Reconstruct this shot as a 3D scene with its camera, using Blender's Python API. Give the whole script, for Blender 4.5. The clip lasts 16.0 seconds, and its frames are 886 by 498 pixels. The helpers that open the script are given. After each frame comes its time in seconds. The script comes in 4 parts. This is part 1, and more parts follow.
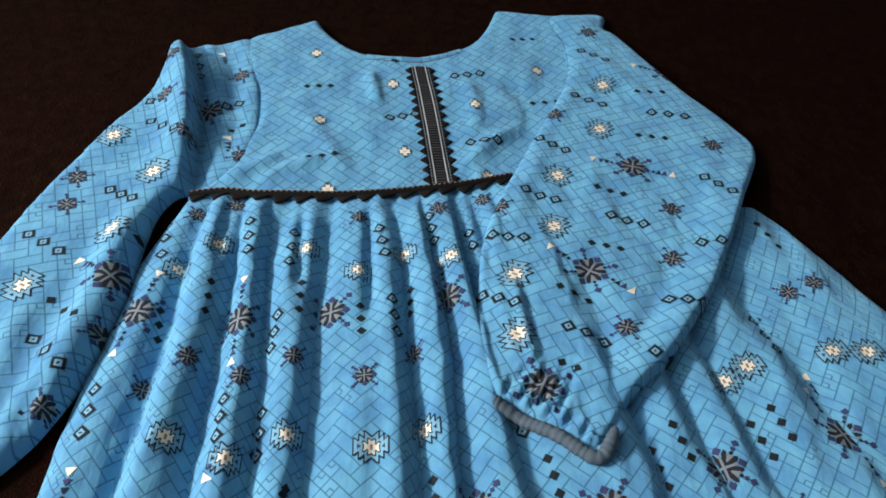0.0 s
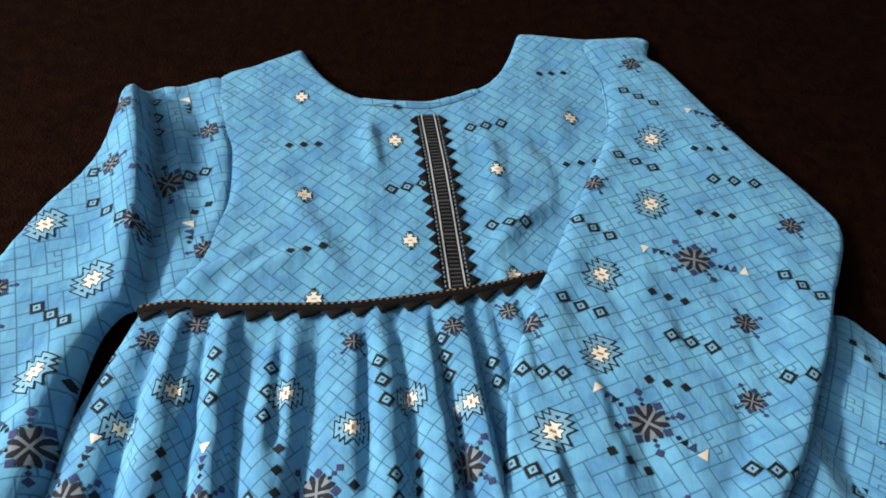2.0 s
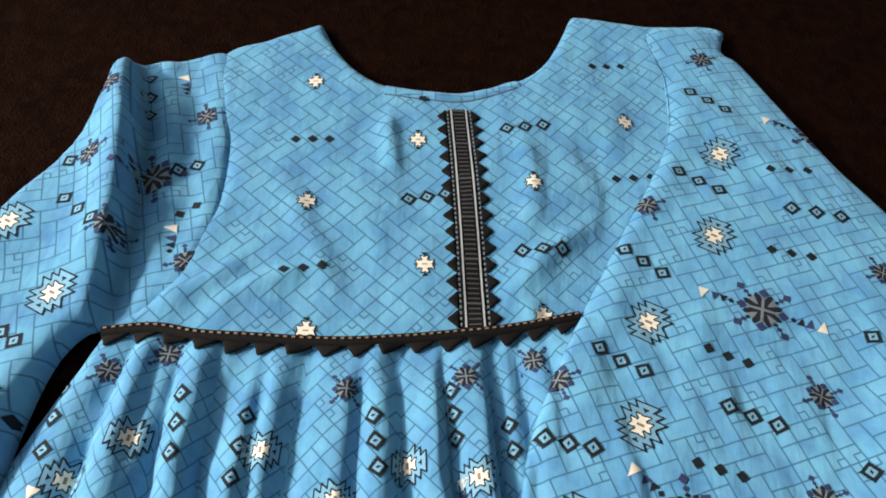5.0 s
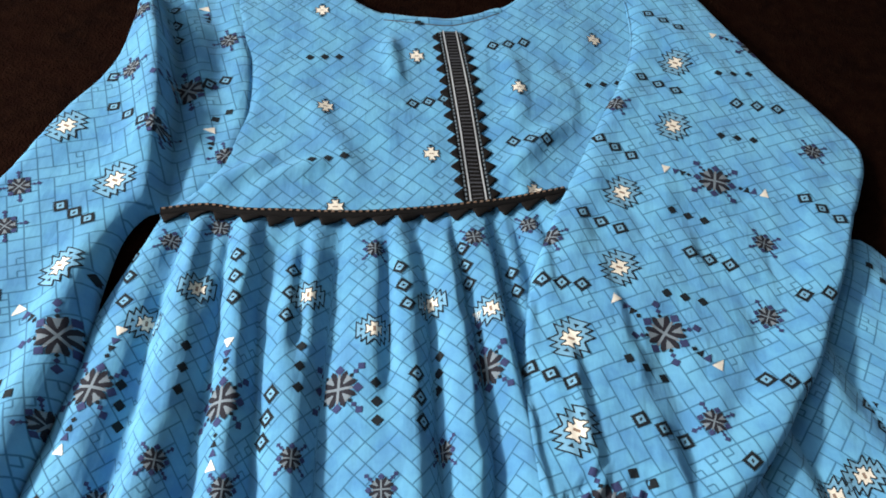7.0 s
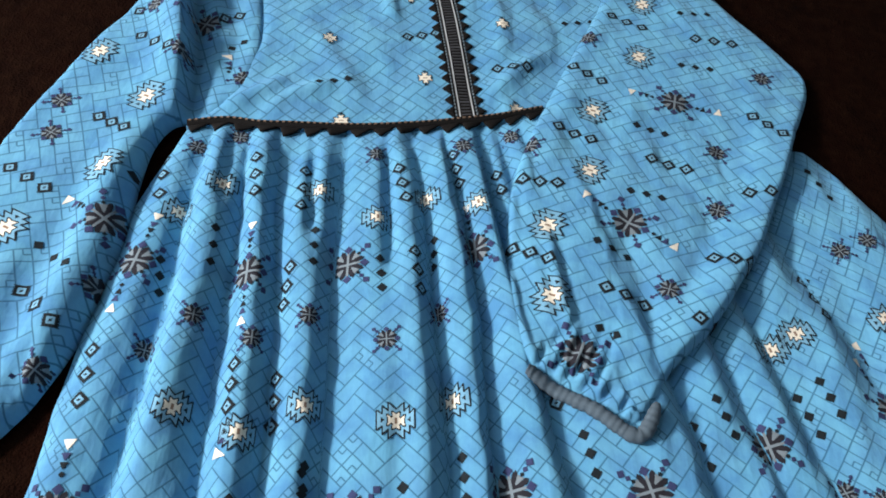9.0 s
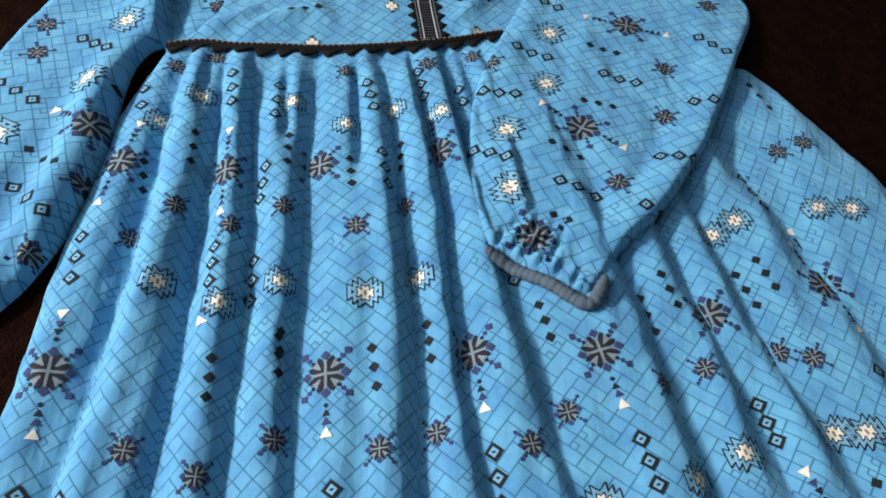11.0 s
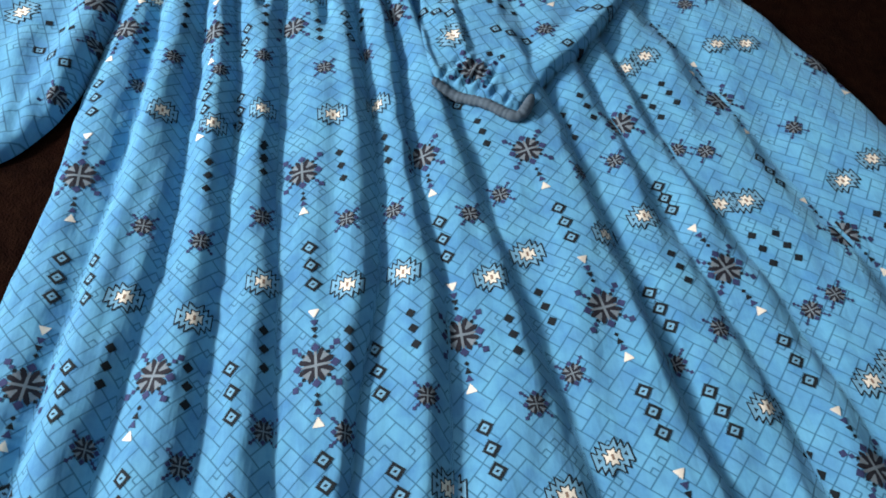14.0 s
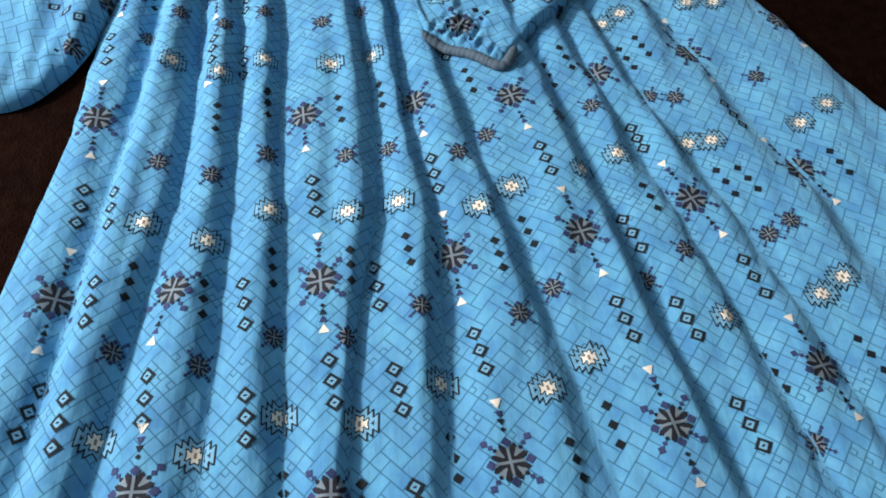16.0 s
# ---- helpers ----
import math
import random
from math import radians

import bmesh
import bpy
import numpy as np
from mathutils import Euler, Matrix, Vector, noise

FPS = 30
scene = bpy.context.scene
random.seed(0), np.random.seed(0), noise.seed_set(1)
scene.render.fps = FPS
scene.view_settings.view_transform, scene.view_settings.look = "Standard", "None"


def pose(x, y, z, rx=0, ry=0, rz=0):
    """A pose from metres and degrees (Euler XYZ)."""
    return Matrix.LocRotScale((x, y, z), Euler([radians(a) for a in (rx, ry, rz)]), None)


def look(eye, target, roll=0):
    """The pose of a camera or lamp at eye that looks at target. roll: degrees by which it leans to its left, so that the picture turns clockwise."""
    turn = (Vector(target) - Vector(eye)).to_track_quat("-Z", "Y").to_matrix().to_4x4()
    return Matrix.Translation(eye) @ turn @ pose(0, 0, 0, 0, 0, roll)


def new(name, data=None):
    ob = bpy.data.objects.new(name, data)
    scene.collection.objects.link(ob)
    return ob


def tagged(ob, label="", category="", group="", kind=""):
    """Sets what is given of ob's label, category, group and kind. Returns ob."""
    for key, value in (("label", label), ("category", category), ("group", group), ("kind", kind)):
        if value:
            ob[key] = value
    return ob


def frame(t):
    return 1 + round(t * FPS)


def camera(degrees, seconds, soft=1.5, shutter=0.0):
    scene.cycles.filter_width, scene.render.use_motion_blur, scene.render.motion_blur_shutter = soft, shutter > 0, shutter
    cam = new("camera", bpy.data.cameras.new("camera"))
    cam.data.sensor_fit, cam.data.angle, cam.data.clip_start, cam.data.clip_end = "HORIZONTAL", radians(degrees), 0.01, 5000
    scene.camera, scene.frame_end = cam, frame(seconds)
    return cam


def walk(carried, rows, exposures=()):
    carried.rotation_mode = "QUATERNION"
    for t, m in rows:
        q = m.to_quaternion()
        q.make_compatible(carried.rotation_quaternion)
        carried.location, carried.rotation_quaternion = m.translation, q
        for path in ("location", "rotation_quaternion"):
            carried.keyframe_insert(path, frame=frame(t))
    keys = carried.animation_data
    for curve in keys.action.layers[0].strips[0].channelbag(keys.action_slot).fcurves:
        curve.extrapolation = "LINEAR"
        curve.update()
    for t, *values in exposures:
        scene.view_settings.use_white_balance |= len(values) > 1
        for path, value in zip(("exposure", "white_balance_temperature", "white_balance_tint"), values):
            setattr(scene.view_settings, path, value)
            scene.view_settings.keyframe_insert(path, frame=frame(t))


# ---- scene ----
from mathutils.geometry import delaunay_2d_cdt

cam = camera(61.15, 16.0, 1.8)
PATH = [
    (0, (0.0205, 0.0053, 0.4483), (0.0960, 1.3977, -0.9855), 4.95),
    (0.5, (0.0063, 0.0195, 0.4639), (0.0590, 1.3839, -0.9975), 5.67),
    (1, (0.0027, 0.0871, 0.4448), (0.0465, 1.4153, -1.0499), 4.02),
    (1.5, (0.0056, 0.1477, 0.4273), (0.0728, 1.4358, -1.1013), 4.20),
    (2, (0.0101, 0.1908, 0.4339), (0.0872, 1.4795, -1.0936), 5.20),
    (2.5, (0.0059, 0.2358, 0.4311), (0.0574, 1.4864, -1.1288), 7.70),
    (3, (0.0132, 0.2713, 0.4159), (0.0361, 1.4884, -1.1709), 7.06),
    (5.5, (0.0235, 0.2782, 0.3961), (-0.0014, 1.4738, -1.2069), 5.25),
    (6, (0.0128, 0.2418, 0.3996), (0.0140, 1.4244, -1.2133), 5.65),
    (6.5, (0.0039, 0.2091, 0.4074), (0.0566, 1.3888, -1.2068), 7.43),
    (7, (-0.0029, 0.1670, 0.4164), (0.0810, 1.3562, -1.1895), 7.31),
    (7.5, (0.0045, 0.1318, 0.4172), (0.0782, 1.3053, -1.2007), 7.13),
    (8, (-0.0000, 0.1131, 0.4197), (0.0769, 1.2924, -1.1937), 7.79),
    (8.5, (0.0011, 0.0842, 0.4304), (0.1052, 1.2804, -1.1690), 8.14),
    (9, (-0.0073, 0.0680, 0.4335), (0.1157, 1.2484, -1.1762), 8.61),
    (11.5, (0.0124, -0.0454, 0.4208), (0.1884, 1.1403, -1.1802), 8.40),
    (12, (0.0148, -0.0794, 0.4243), (0.1864, 1.1281, -1.1608), 6.91),
    (12.5, (0.0151, -0.1174, 0.4254), (0.1837, 1.0978, -1.1540), 6.61),
    (13, (0.0218, -0.1489, 0.4281), (0.1739, 1.0377, -1.1746), 5.86),
    (13.5, (0.0240, -0.1676, 0.4398), (0.1825, 1.0235, -1.1590), 6.57),
    (14, (0.0399, -0.1832, 0.4337), (0.1904, 0.9791, -1.1870), 5.56),
    (14.5, (0.0386, -0.2065, 0.4385), (0.2136, 0.9542, -1.1809), 5.69),
    (15, (0.0351, -0.2255, 0.4372), (0.1972, 0.9519, -1.1713), 5.33),
    (15.5, (0.0354, -0.2354, 0.4390), (0.1932, 0.9647, -1.1532), 5.46),
    (16, (0.0323, -0.2502, 0.4451), (0.2169, 0.9001, -1.1806), 6.50),
]
LIGHT = [(0.0, -0.40, 6900, 10), (1.5, -0.28, 7050, 10), (3.0, -0.12, 7350, 10), (5.5, -0.09, 7400, 10), (7.0, -0.18, 6900, 10), (9.0, -0.28, 6800, 10), (12.5, -0.34, 6580, 10), (16.0, -0.22, 6580, 10)]
walk(cam, [(t, look(eye, target, roll)) for t, eye, target, roll in PATH], LIGHT)

# ---- world and light ----
SUN_FROM = Vector((-0.80, 0.22, 0.48)).normalized()
world = bpy.data.worlds.new("world")
scene.world = world
world.use_nodes = True
sky = world.node_tree.nodes.new("ShaderNodeTexSky")
sky.sky_type, sky.sun_disc = "NISHITA", False
sky.sun_elevation = math.asin(SUN_FROM.z)
sky.sun_rotation = math.atan2(SUN_FROM.x, SUN_FROM.y)
back = world.node_tree.nodes["Background"]
world.node_tree.links.new(sky.outputs[0], back.inputs[0])
back.inputs[1].default_value = 0.12
KEY, FILL = 24.0, 11.0


def added_lamp(name, wide, high, power, place, target, color=(0.97, 0.98, 1.0)):
    """An unseen area lamp, added in front of the wall's opening."""
    data = bpy.data.lights.new(name, "AREA")
    data.shape, data.size, data.size_y = "RECTANGLE", wide, high
    data.energy, data.color = power, color
    new(name, data).matrix_world = look(place, target)


# Small added key lamp: gives crisp fold shadows and falloff to the right.
added_lamp("added_key_lamp", 0.10, 0.12, KEY, (-1.10, 0.20, 0.64), (0.0, 0.1, 0.0))
# Broad bluish fill, added to lift and tint the shaded sides of folds.
added_lamp("added_fill_lamp", 1.6, 1.2, FILL, (-1.12, 0.10, 1.20), (0.3, 0.0, 0.0), (0.70, 0.88, 1.0))
sun_data = bpy.data.lights.new("sun", "SUN")
sun_data.energy, sun_data.angle, sun_data.color = 1.3, radians(4.0), (1.0, 0.985, 0.96)
new("sun", sun_data).matrix_world = look(SUN_FROM * 6, (0, 0, 0))


# ---- materials ----
def material(name, rough=0.8, spec=0.3):
    m = bpy.data.materials.new(name)
    m.use_nodes = True
    b = m.node_tree.nodes["Principled BSDF"]
    b.inputs["Roughness"].default_value = rough
    b.inputs["Specular IOR Level"].default_value = spec
    return m, m.node_tree, b


def node(nt, kind, **values):
    n = nt.nodes.new(kind)
    for key, value in values.items():
        n.inputs[key].default_value = value
    return n


def calc(nt, op, a, b=None, c=None):
    n = nt.nodes.new("ShaderNodeMath")
    n.operation = op
    for slot, v in enumerate((a, b, c)):
        if v is None:
            continue
        if isinstance(v, (int, float)):
            n.inputs[slot].default_value = v
        else:
            nt.links.new(v, n.inputs[slot])
    return n.outputs[0]


def mix(nt, factor, a, b):
    n = nt.nodes.new("ShaderNodeMix")
    n.data_type = "RGBA"
    for slot, v in ((0, factor), (6, a), (7, b)):
        if isinstance(v, (int, float, tuple)):
            n.inputs[slot].default_value = v
        else:
            nt.links.new(v, n.inputs[slot])
    return n.outputs[2]


def weave_bump(nt, b, vector, strength=0.25):
    """Fine thread relief and soft crumpling."""
    fine = node(nt, "ShaderNodeTexNoise", Scale=1400.0, Detail=2.0)
    soft = node(nt, "ShaderNodeTexNoise", Scale=55.0, Detail=3.0)
    drawn = nt.nodes.new("ShaderNodeMapping")
    drawn.inputs["Scale"].default_value = (1.25, 0.45, 1.0)
    nt.links.new(vector, drawn.inputs["Vector"])
    nt.links.new(vector, fine.inputs["Vector"])
    nt.links.new(drawn.outputs[0], soft.inputs["Vector"])
    bump2 = node(nt, "ShaderNodeBump", Strength=strength, Distance=0.003)
    nt.links.new(soft.outputs[0], bump2.inputs["Height"])
    bump = node(nt, "ShaderNodeBump", Strength=0.2, Distance=0.0003)
    nt.links.new(fine.outputs[0], bump.inputs["Height"])
    nt.links.new(bump2.outputs[0], bump.inputs["Normal"])
    nt.links.new(bump.outputs[0], b.inputs["Normal"])


def printed_cotton(name, tone, line_tone, line_depth=0.75):
    """Blue cotton with a fine herringbone of bricks printed on it, at 45 degrees to the cloth's length."""
    m, nt, b = material(name, 0.85, 0.15)
    uv = nt.nodes.new("ShaderNodeUVMap")
    uv.uv_map = "fabric"
    place = nt.nodes.new("ShaderNodeTexCoord")
    wob = node(nt, "ShaderNodeTexNoise", Scale=90.0, Detail=1.0)
    nt.links.new(uv.outputs[0], wob.inputs["Vector"])
    mapping = node(nt, "ShaderNodeMapping", Rotation=(0, 0, radians(45)), Scale=(1 / BRICK, 1 / BRICK, 1))
    nt.links.new(uv.outputs[0], mapping.inputs["Vector"])
    parts = nt.nodes.new("ShaderNodeSeparateXYZ")
    nt.links.new(mapping.outputs[0], parts.inputs[0])
    shake = calc(nt, "MULTIPLY", calc(nt, "SUBTRACT", wob.outputs[0], 0.5), 0.05)
    x, y = calc(nt, "ADD", parts.outputs[0], shake), calc(nt, "SUBTRACT", parts.outputs[1], shake)
    i, j = calc(nt, "FLOOR", x), calc(nt, "FLOOR", y)
    fx, fy = calc(nt, "SUBTRACT", x, i), calc(nt, "SUBTRACT", y, j)
    k = calc(nt, "FLOORED_MODULO", calc(nt, "SUBTRACT", i, j), 4.0)

    def is_k(value):
        return calc(nt, "COMPARE", k, float(value), 0.4)

    # the brick's own number, from its first cell
    bi = calc(nt, "SUBTRACT", i, is_k(1))
    bj = calc(nt, "SUBTRACT", j, is_k(2))
    ident = nt.nodes.new("ShaderNodeCombineXYZ")
    nt.links.new(bi, ident.inputs[0])
    nt.links.new(bj, ident.inputs[1])
    chance = nt.nodes.new("ShaderNodeTexWhiteNoise")
    chance.noise_dimensions = "2D"
    nt.links.new(ident.outputs[0], chance.inputs[0])
    whole = calc(nt, "LESS_THAN", chance.outputs[0], 0.72)
    far = [calc(nt, "MULTIPLY", calc(nt, "MULTIPLY", is_k(n), whole), 9.0) for n in (1, 0, 2, 3)]
    sides = [fx, calc(nt, "SUBTRACT", 1.0, fx), fy, calc(nt, "SUBTRACT", 1.0, fy)]
    near = [calc(nt, "ADD", s, f) for s, f in zip(sides, far)]
    d = calc(nt, "MINIMUM", calc(nt, "MINIMUM", near[0], near[1]), calc(nt, "MINIMUM", near[2], near[3]))
    # some bricks have a small square set into one corner
    dice = nt.nodes.new("ShaderNodeSeparateColor")
    nt.links.new(chance.outputs["Color"], dice.inputs[0])
    plain = calc(nt, "MULTIPLY", calc(nt, "LESS_THAN", dice.outputs[0], 0.90), 9.0)
    gx = calc(nt, "ABSOLUTE", calc(nt, "SUBTRACT", calc(nt, "GREATER_THAN", dice.outputs[1], 0.5), fx))
    gy = calc(nt, "ABSOLUTE", calc(nt, "SUBTRACT", calc(nt, "GREATER_THAN", dice.outputs[2], 0.5), fy))
    bars = []
    for one, other in ((gx, gy), (gy, gx)):
        away = calc(nt, "MULTIPLY", calc(nt, "GREATER_THAN", other, 0.47), 9.0)
        bars.append(calc(nt, "ADD", calc(nt, "ABSOLUTE", calc(nt, "SUBTRACT", one, 0.47)), away))
    d = calc(nt, "MINIMUM", d, calc(nt, "ADD", calc(nt, "MINIMUM", bars[0], bars[1]), plain))
    edge = nt.nodes.new("ShaderNodeMapRange")
    edge.interpolation_type = "SMOOTHSTEP"
    for slot, v in ((1, 0.022), (2, 0.074), (3, line_depth), (4, 0.0)):
        edge.inputs[slot].default_value = v
    nt.links.new(d, edge.inputs[0])
    cloud = node(nt, "ShaderNodeTexNoise", Scale=34.0, Detail=5.0, Roughness=0.65)
    nt.links.new(uv.outputs[0], cloud.inputs["Vector"])
    ramp = nt.nodes.new("ShaderNodeMapRange")
    ramp.inputs[1].default_value, ramp.inputs[2].default_value = 0.38, 0.63
    nt.links.new(cloud.outputs[0], ramp.inputs[0])
    darker = (tone[0] * 0.62, tone[1] * 0.68, tone[2] * 0.84, 1)
    brick_tone = calc(nt, "MULTIPLY", chance.outputs[0], 0.25)
    ground = mix(nt, ramp.outputs[0], darker, tone)
    ground = mix(nt, brick_tone, ground, (tone[0] * 1.6, tone[1] * 1.2, tone[2] * 1.08, 1))
    nt.links.new(mix(nt, edge.outputs[0], ground, line_tone), b.inputs["Base Color"])
    b.inputs["Diffuse Roughness"].default_value = 0.6
    b.inputs["Sheen Weight"].default_value = 0.10
    weave_bump(nt, b, place.outputs["Object"], 0.75)
    return m


def plain_cloth(name, tone, spread=0.25, rough=0.85, scale=260.0, sheen=0.0):
    m, nt, b = material(name, rough, 0.2)
    place = nt.nodes.new("ShaderNodeTexCoord")
    n = node(nt, "ShaderNodeTexNoise", Scale=scale, Detail=3.0)
    nt.links.new(place.outputs["Object"], n.inputs["Vector"])
    low, high = (tuple(c * f for c in tone[:3]) + (1,) for f in (1 - spread, 1 + spread))
    nt.links.new(mix(nt, n.outputs[0], low, high), b.inputs["Base Color"])
    b.inputs["Sheen Weight"].default_value = sheen
    weave_bump(nt, b, place.outputs["Object"], 0.15)
    return m


def plush(name):
    """Dark brown bedspread with a short, worn pile."""
    m, nt, b = material(name, 0.95, 0.03)
    place = nt.nodes.new("ShaderNodeTexCoord")
    big = node(nt, "ShaderNodeTexNoise", Scale=26.0, Detail=5.0)
    mid = node(nt, "ShaderNodeTexNoise", Scale=75.0, Detail=4.0, Roughness=0.7)
    fine = node(nt, "ShaderNodeTexNoise", Scale=600.0, Detail=2.0)
    for n in (big, mid, fine):
        nt.links.new(place.outputs["Object"], n.inputs["Vector"])
    one = mix(nt, big.outputs[0], (0.0018, 0.0007, 0.0005, 1), (0.0120, 0.0030, 0.0013, 1))
    ramp = nt.nodes.new("ShaderNodeMapRange")
    ramp.inputs[1].default_value, ramp.inputs[2].default_value = 0.42, 0.70
    nt.links.new(mid.outputs[0], ramp.inputs[0])
    nt.links.new(mix(nt, ramp.outputs[0], one, (0.0125, 0.0045, 0.0022, 1)), b.inputs["Base Color"])
    bump = node(nt, "ShaderNodeBump", Strength=0.7, Distance=0.004)
    nt.links.new(calc(nt, "ADD", mid.outputs[0], calc(nt, "MULTIPLY", fine.outputs[0], 0.4)), bump.inputs["Height"])
    nt.links.new(bump.outputs[0], b.inputs["Normal"])
    return m


def plaster(name, tone):
    m, nt, b = material(name, 0.9, 0.2)
    place = nt.nodes.new("ShaderNodeTexCoord")
    n = node(nt, "ShaderNodeTexNoise", Scale=6.0, Detail=6.0)
    nt.links.new(place.outputs["Object"], n.inputs["Vector"])
    nt.links.new(mix(nt, n.outputs[0], tuple(c * 0.9 for c in tone[:3]) + (1,), tone), b.inputs["Base Color"])
    return m


BRICK = 0.0100
COTTON = printed_cotton("printed_cotton", (0.150, 0.450, 0.655, 1), (0.030, 0.128, 0.225, 1), 0.80)
# Grey-blue cloth reverse, darkened further for the shade on the wrist's near side.
SHADED_BACK = plain_cloth("shaded_cotton_reverse", (0.088, 0.120, 0.150, 1), 0.35)
INK = plain_cloth("charcoal_print", (0.012, 0.017, 0.021, 1))
BROWN = plain_cloth("slate_black_print", (0.020, 0.019, 0.026, 1))
PURPLE = plain_cloth("violet_print", (0.040, 0.050, 0.125, 1))
CREAM = plain_cloth("cream_print", (0.86, 0.77, 0.64, 1), 0.08)
STONE = plain_cloth("stone_grey_print", (0.19, 0.23, 0.26, 1), 0.15)
DULL = plain_cloth("dull_thread", (0.085, 0.085, 0.095, 1), 0.35, 0.6, 1200.0)
MIST = plain_cloth("mist_blue_print", (0.17, 0.37, 0.52, 1), 0.12)
TAN = plain_cloth("tan_print", (0.30, 0.19, 0.13, 1), 0.15)
BLACK_BRAID = plain_cloth("black_braid", (0.007, 0.0055, 0.005, 1), 0.5, 0.9, 900.0)
SILVER = plain_cloth("silver_thread", (0.46, 0.47, 0.48, 1), 0.35, 0.5, 1200.0)
PLUSH = plush("brown_plush")
WALL = plaster("wall_plaster", (0.55, 0.57, 0.60, 1))
FLOOR = plaster("floor_concrete", (0.25, 0.20, 0.16, 1))


# ---- building helpers ----
def mesh_object(name, verts, faces, mat, parent=None, label="", uvs=None, mats=None, face_mats=None, smooth=True):
    me = bpy.data.meshes.new(name)
    me.from_pydata([tuple(v) for v in verts], [], faces)
    for m in (mats or [mat]):
        me.materials.append(m)
    if uvs is not None:
        layer = me.uv_layers.new(name="fabric")
        loops = np.empty(len(me.loops), dtype=np.int32)
        me.loops.foreach_get("vertex_index", loops)
        layer.data.foreach_set("uv", np.asarray(uvs, dtype=np.float32)[loops].ravel())
    if face_mats is not None:
        me.polygons.foreach_set("material_index", np.asarray(face_mats, dtype=np.int32))
    me.polygons.foreach_set("use_smooth", [smooth] * len(me.polygons))
    me.update()
    ob = new(name, me)
    if parent:
        ob.parent = parent
    if label:
        tagged(ob, label)
    return ob


def slab(name, low, high, mat, parent=None):
    (x0, y0, z0), (x1, y1, z1) = low, high
    v = [(x, y, z) for z in (z0, z1) for y in (y0, y1) for x in (x0, x1)]
    f = [(0, 2, 3, 1), (4, 5, 7, 6), (0, 1, 5, 4), (2, 6, 7, 3), (0, 4, 6, 2), (1, 3, 7, 5)]
    return mesh_object(name, v, f, mat, parent, smooth=False)


def flowing(points, step, closed=False):
    """A smooth line through the points, at even steps."""
    p = np.array(points, float)
    n = len(p)
    out = []
    for i in range(n if closed else n - 1):
        a, b, c, d = (p[(i + o) % n] if closed else p[min(max(i + o, 0), n - 1)] for o in (-1, 0, 1, 2))
        count = max(1, round(np.linalg.norm(c - b) / step))
        for t in np.arange(count) / count:
            out.append(0.5 * (2 * b + (c - a) * t + (2 * a - 5 * b + 4 * c - d) * t * t + (3 * b - a - 3 * c + d) * t ** 3))
    if not closed:
        out.append(p[-1])
    return np.array(out)


def to_line(pts, line, closed=False):
    """Distance of each point to a line, and how far along it the nearest place lies."""
    a = np.asarray(line, float)
    b = np.roll(a, -1, 0) if closed else a[1:]
    a = a if closed else a[:-1]
    best, along, run = np.full(len(pts), 9.0), np.zeros(len(pts)), 0.0
    for p, q in zip(a, b):
        v = q - p
        size = np.linalg.norm(v) + 1e-12
        t = np.clip((pts - p) @ v / size ** 2, 0, 1)
        d = np.linalg.norm(pts - p - t[:, None] * v, axis=1)
        along = np.where(d < best, run + t * size, along)
        best = np.minimum(best, d)
        run += size
    return best, along


def inside(pts, outline):
    a, b = np.asarray(outline), np.roll(outline, -1, 0)
    hit = np.zeros(len(pts), bool)
    for (x0, y0), (x1, y1) in zip(a, b):
        if y0 == y1:
            continue
        cross = (y0 > pts[:, 1]) != (y1 > pts[:, 1])
        hit ^= cross & (pts[:, 0] < (x1 - x0) * (pts[:, 1] - y0) / (y1 - y0) + x0)
    return hit


def ripple(pts, scale, seed):
    """Soft unevenness of cloth, about -1 to 1."""
    rng = np.random.RandomState(seed)
    total = np.zeros(len(pts))
    for _ in range(7):
        way, size = rng.uniform(0, 2 * np.pi), rng.uniform(0.6, 1.8)
        total += np.sin((pts @ (np.cos(way), np.sin(way))) * 2 * np.pi / (scale * size) + rng.uniform(0, 6.28))
    return total / 3.5


def creases(pts, rows):
    """Ridges (plus) and grooves (minus): the line, half width and height of each."""
    total = np.zeros(len(pts))
    for line, wide, high in rows:
        line = flowing(line, 0.01)
        d, along = to_line(pts, line)
        length = np.linalg.norm(np.diff(line, axis=0), axis=1).sum()
        ends = np.clip(np.minimum(along, length - along) / (0.25 * length) + 0.15, 0, 1)
        total += high * np.exp(-(d / wide) ** 2) * ends
    return total


def round_edge(d, r):
    q = np.clip(1 - d / r, 0, 1)
    return np.sqrt(np.maximum(1 - q * q, 0))


# ---- the dress: outlines and heights of its pieces ----
YOKE = flowing([(-0.175, 0.485), (-0.146, 0.491), (-0.120, 0.4895), (-0.090, 0.491), (-0.037, 0.495), (-0.004, 0.501), (0.029, 0.508), (0.062, 0.516), (0.106, 0.531)], 0.004)
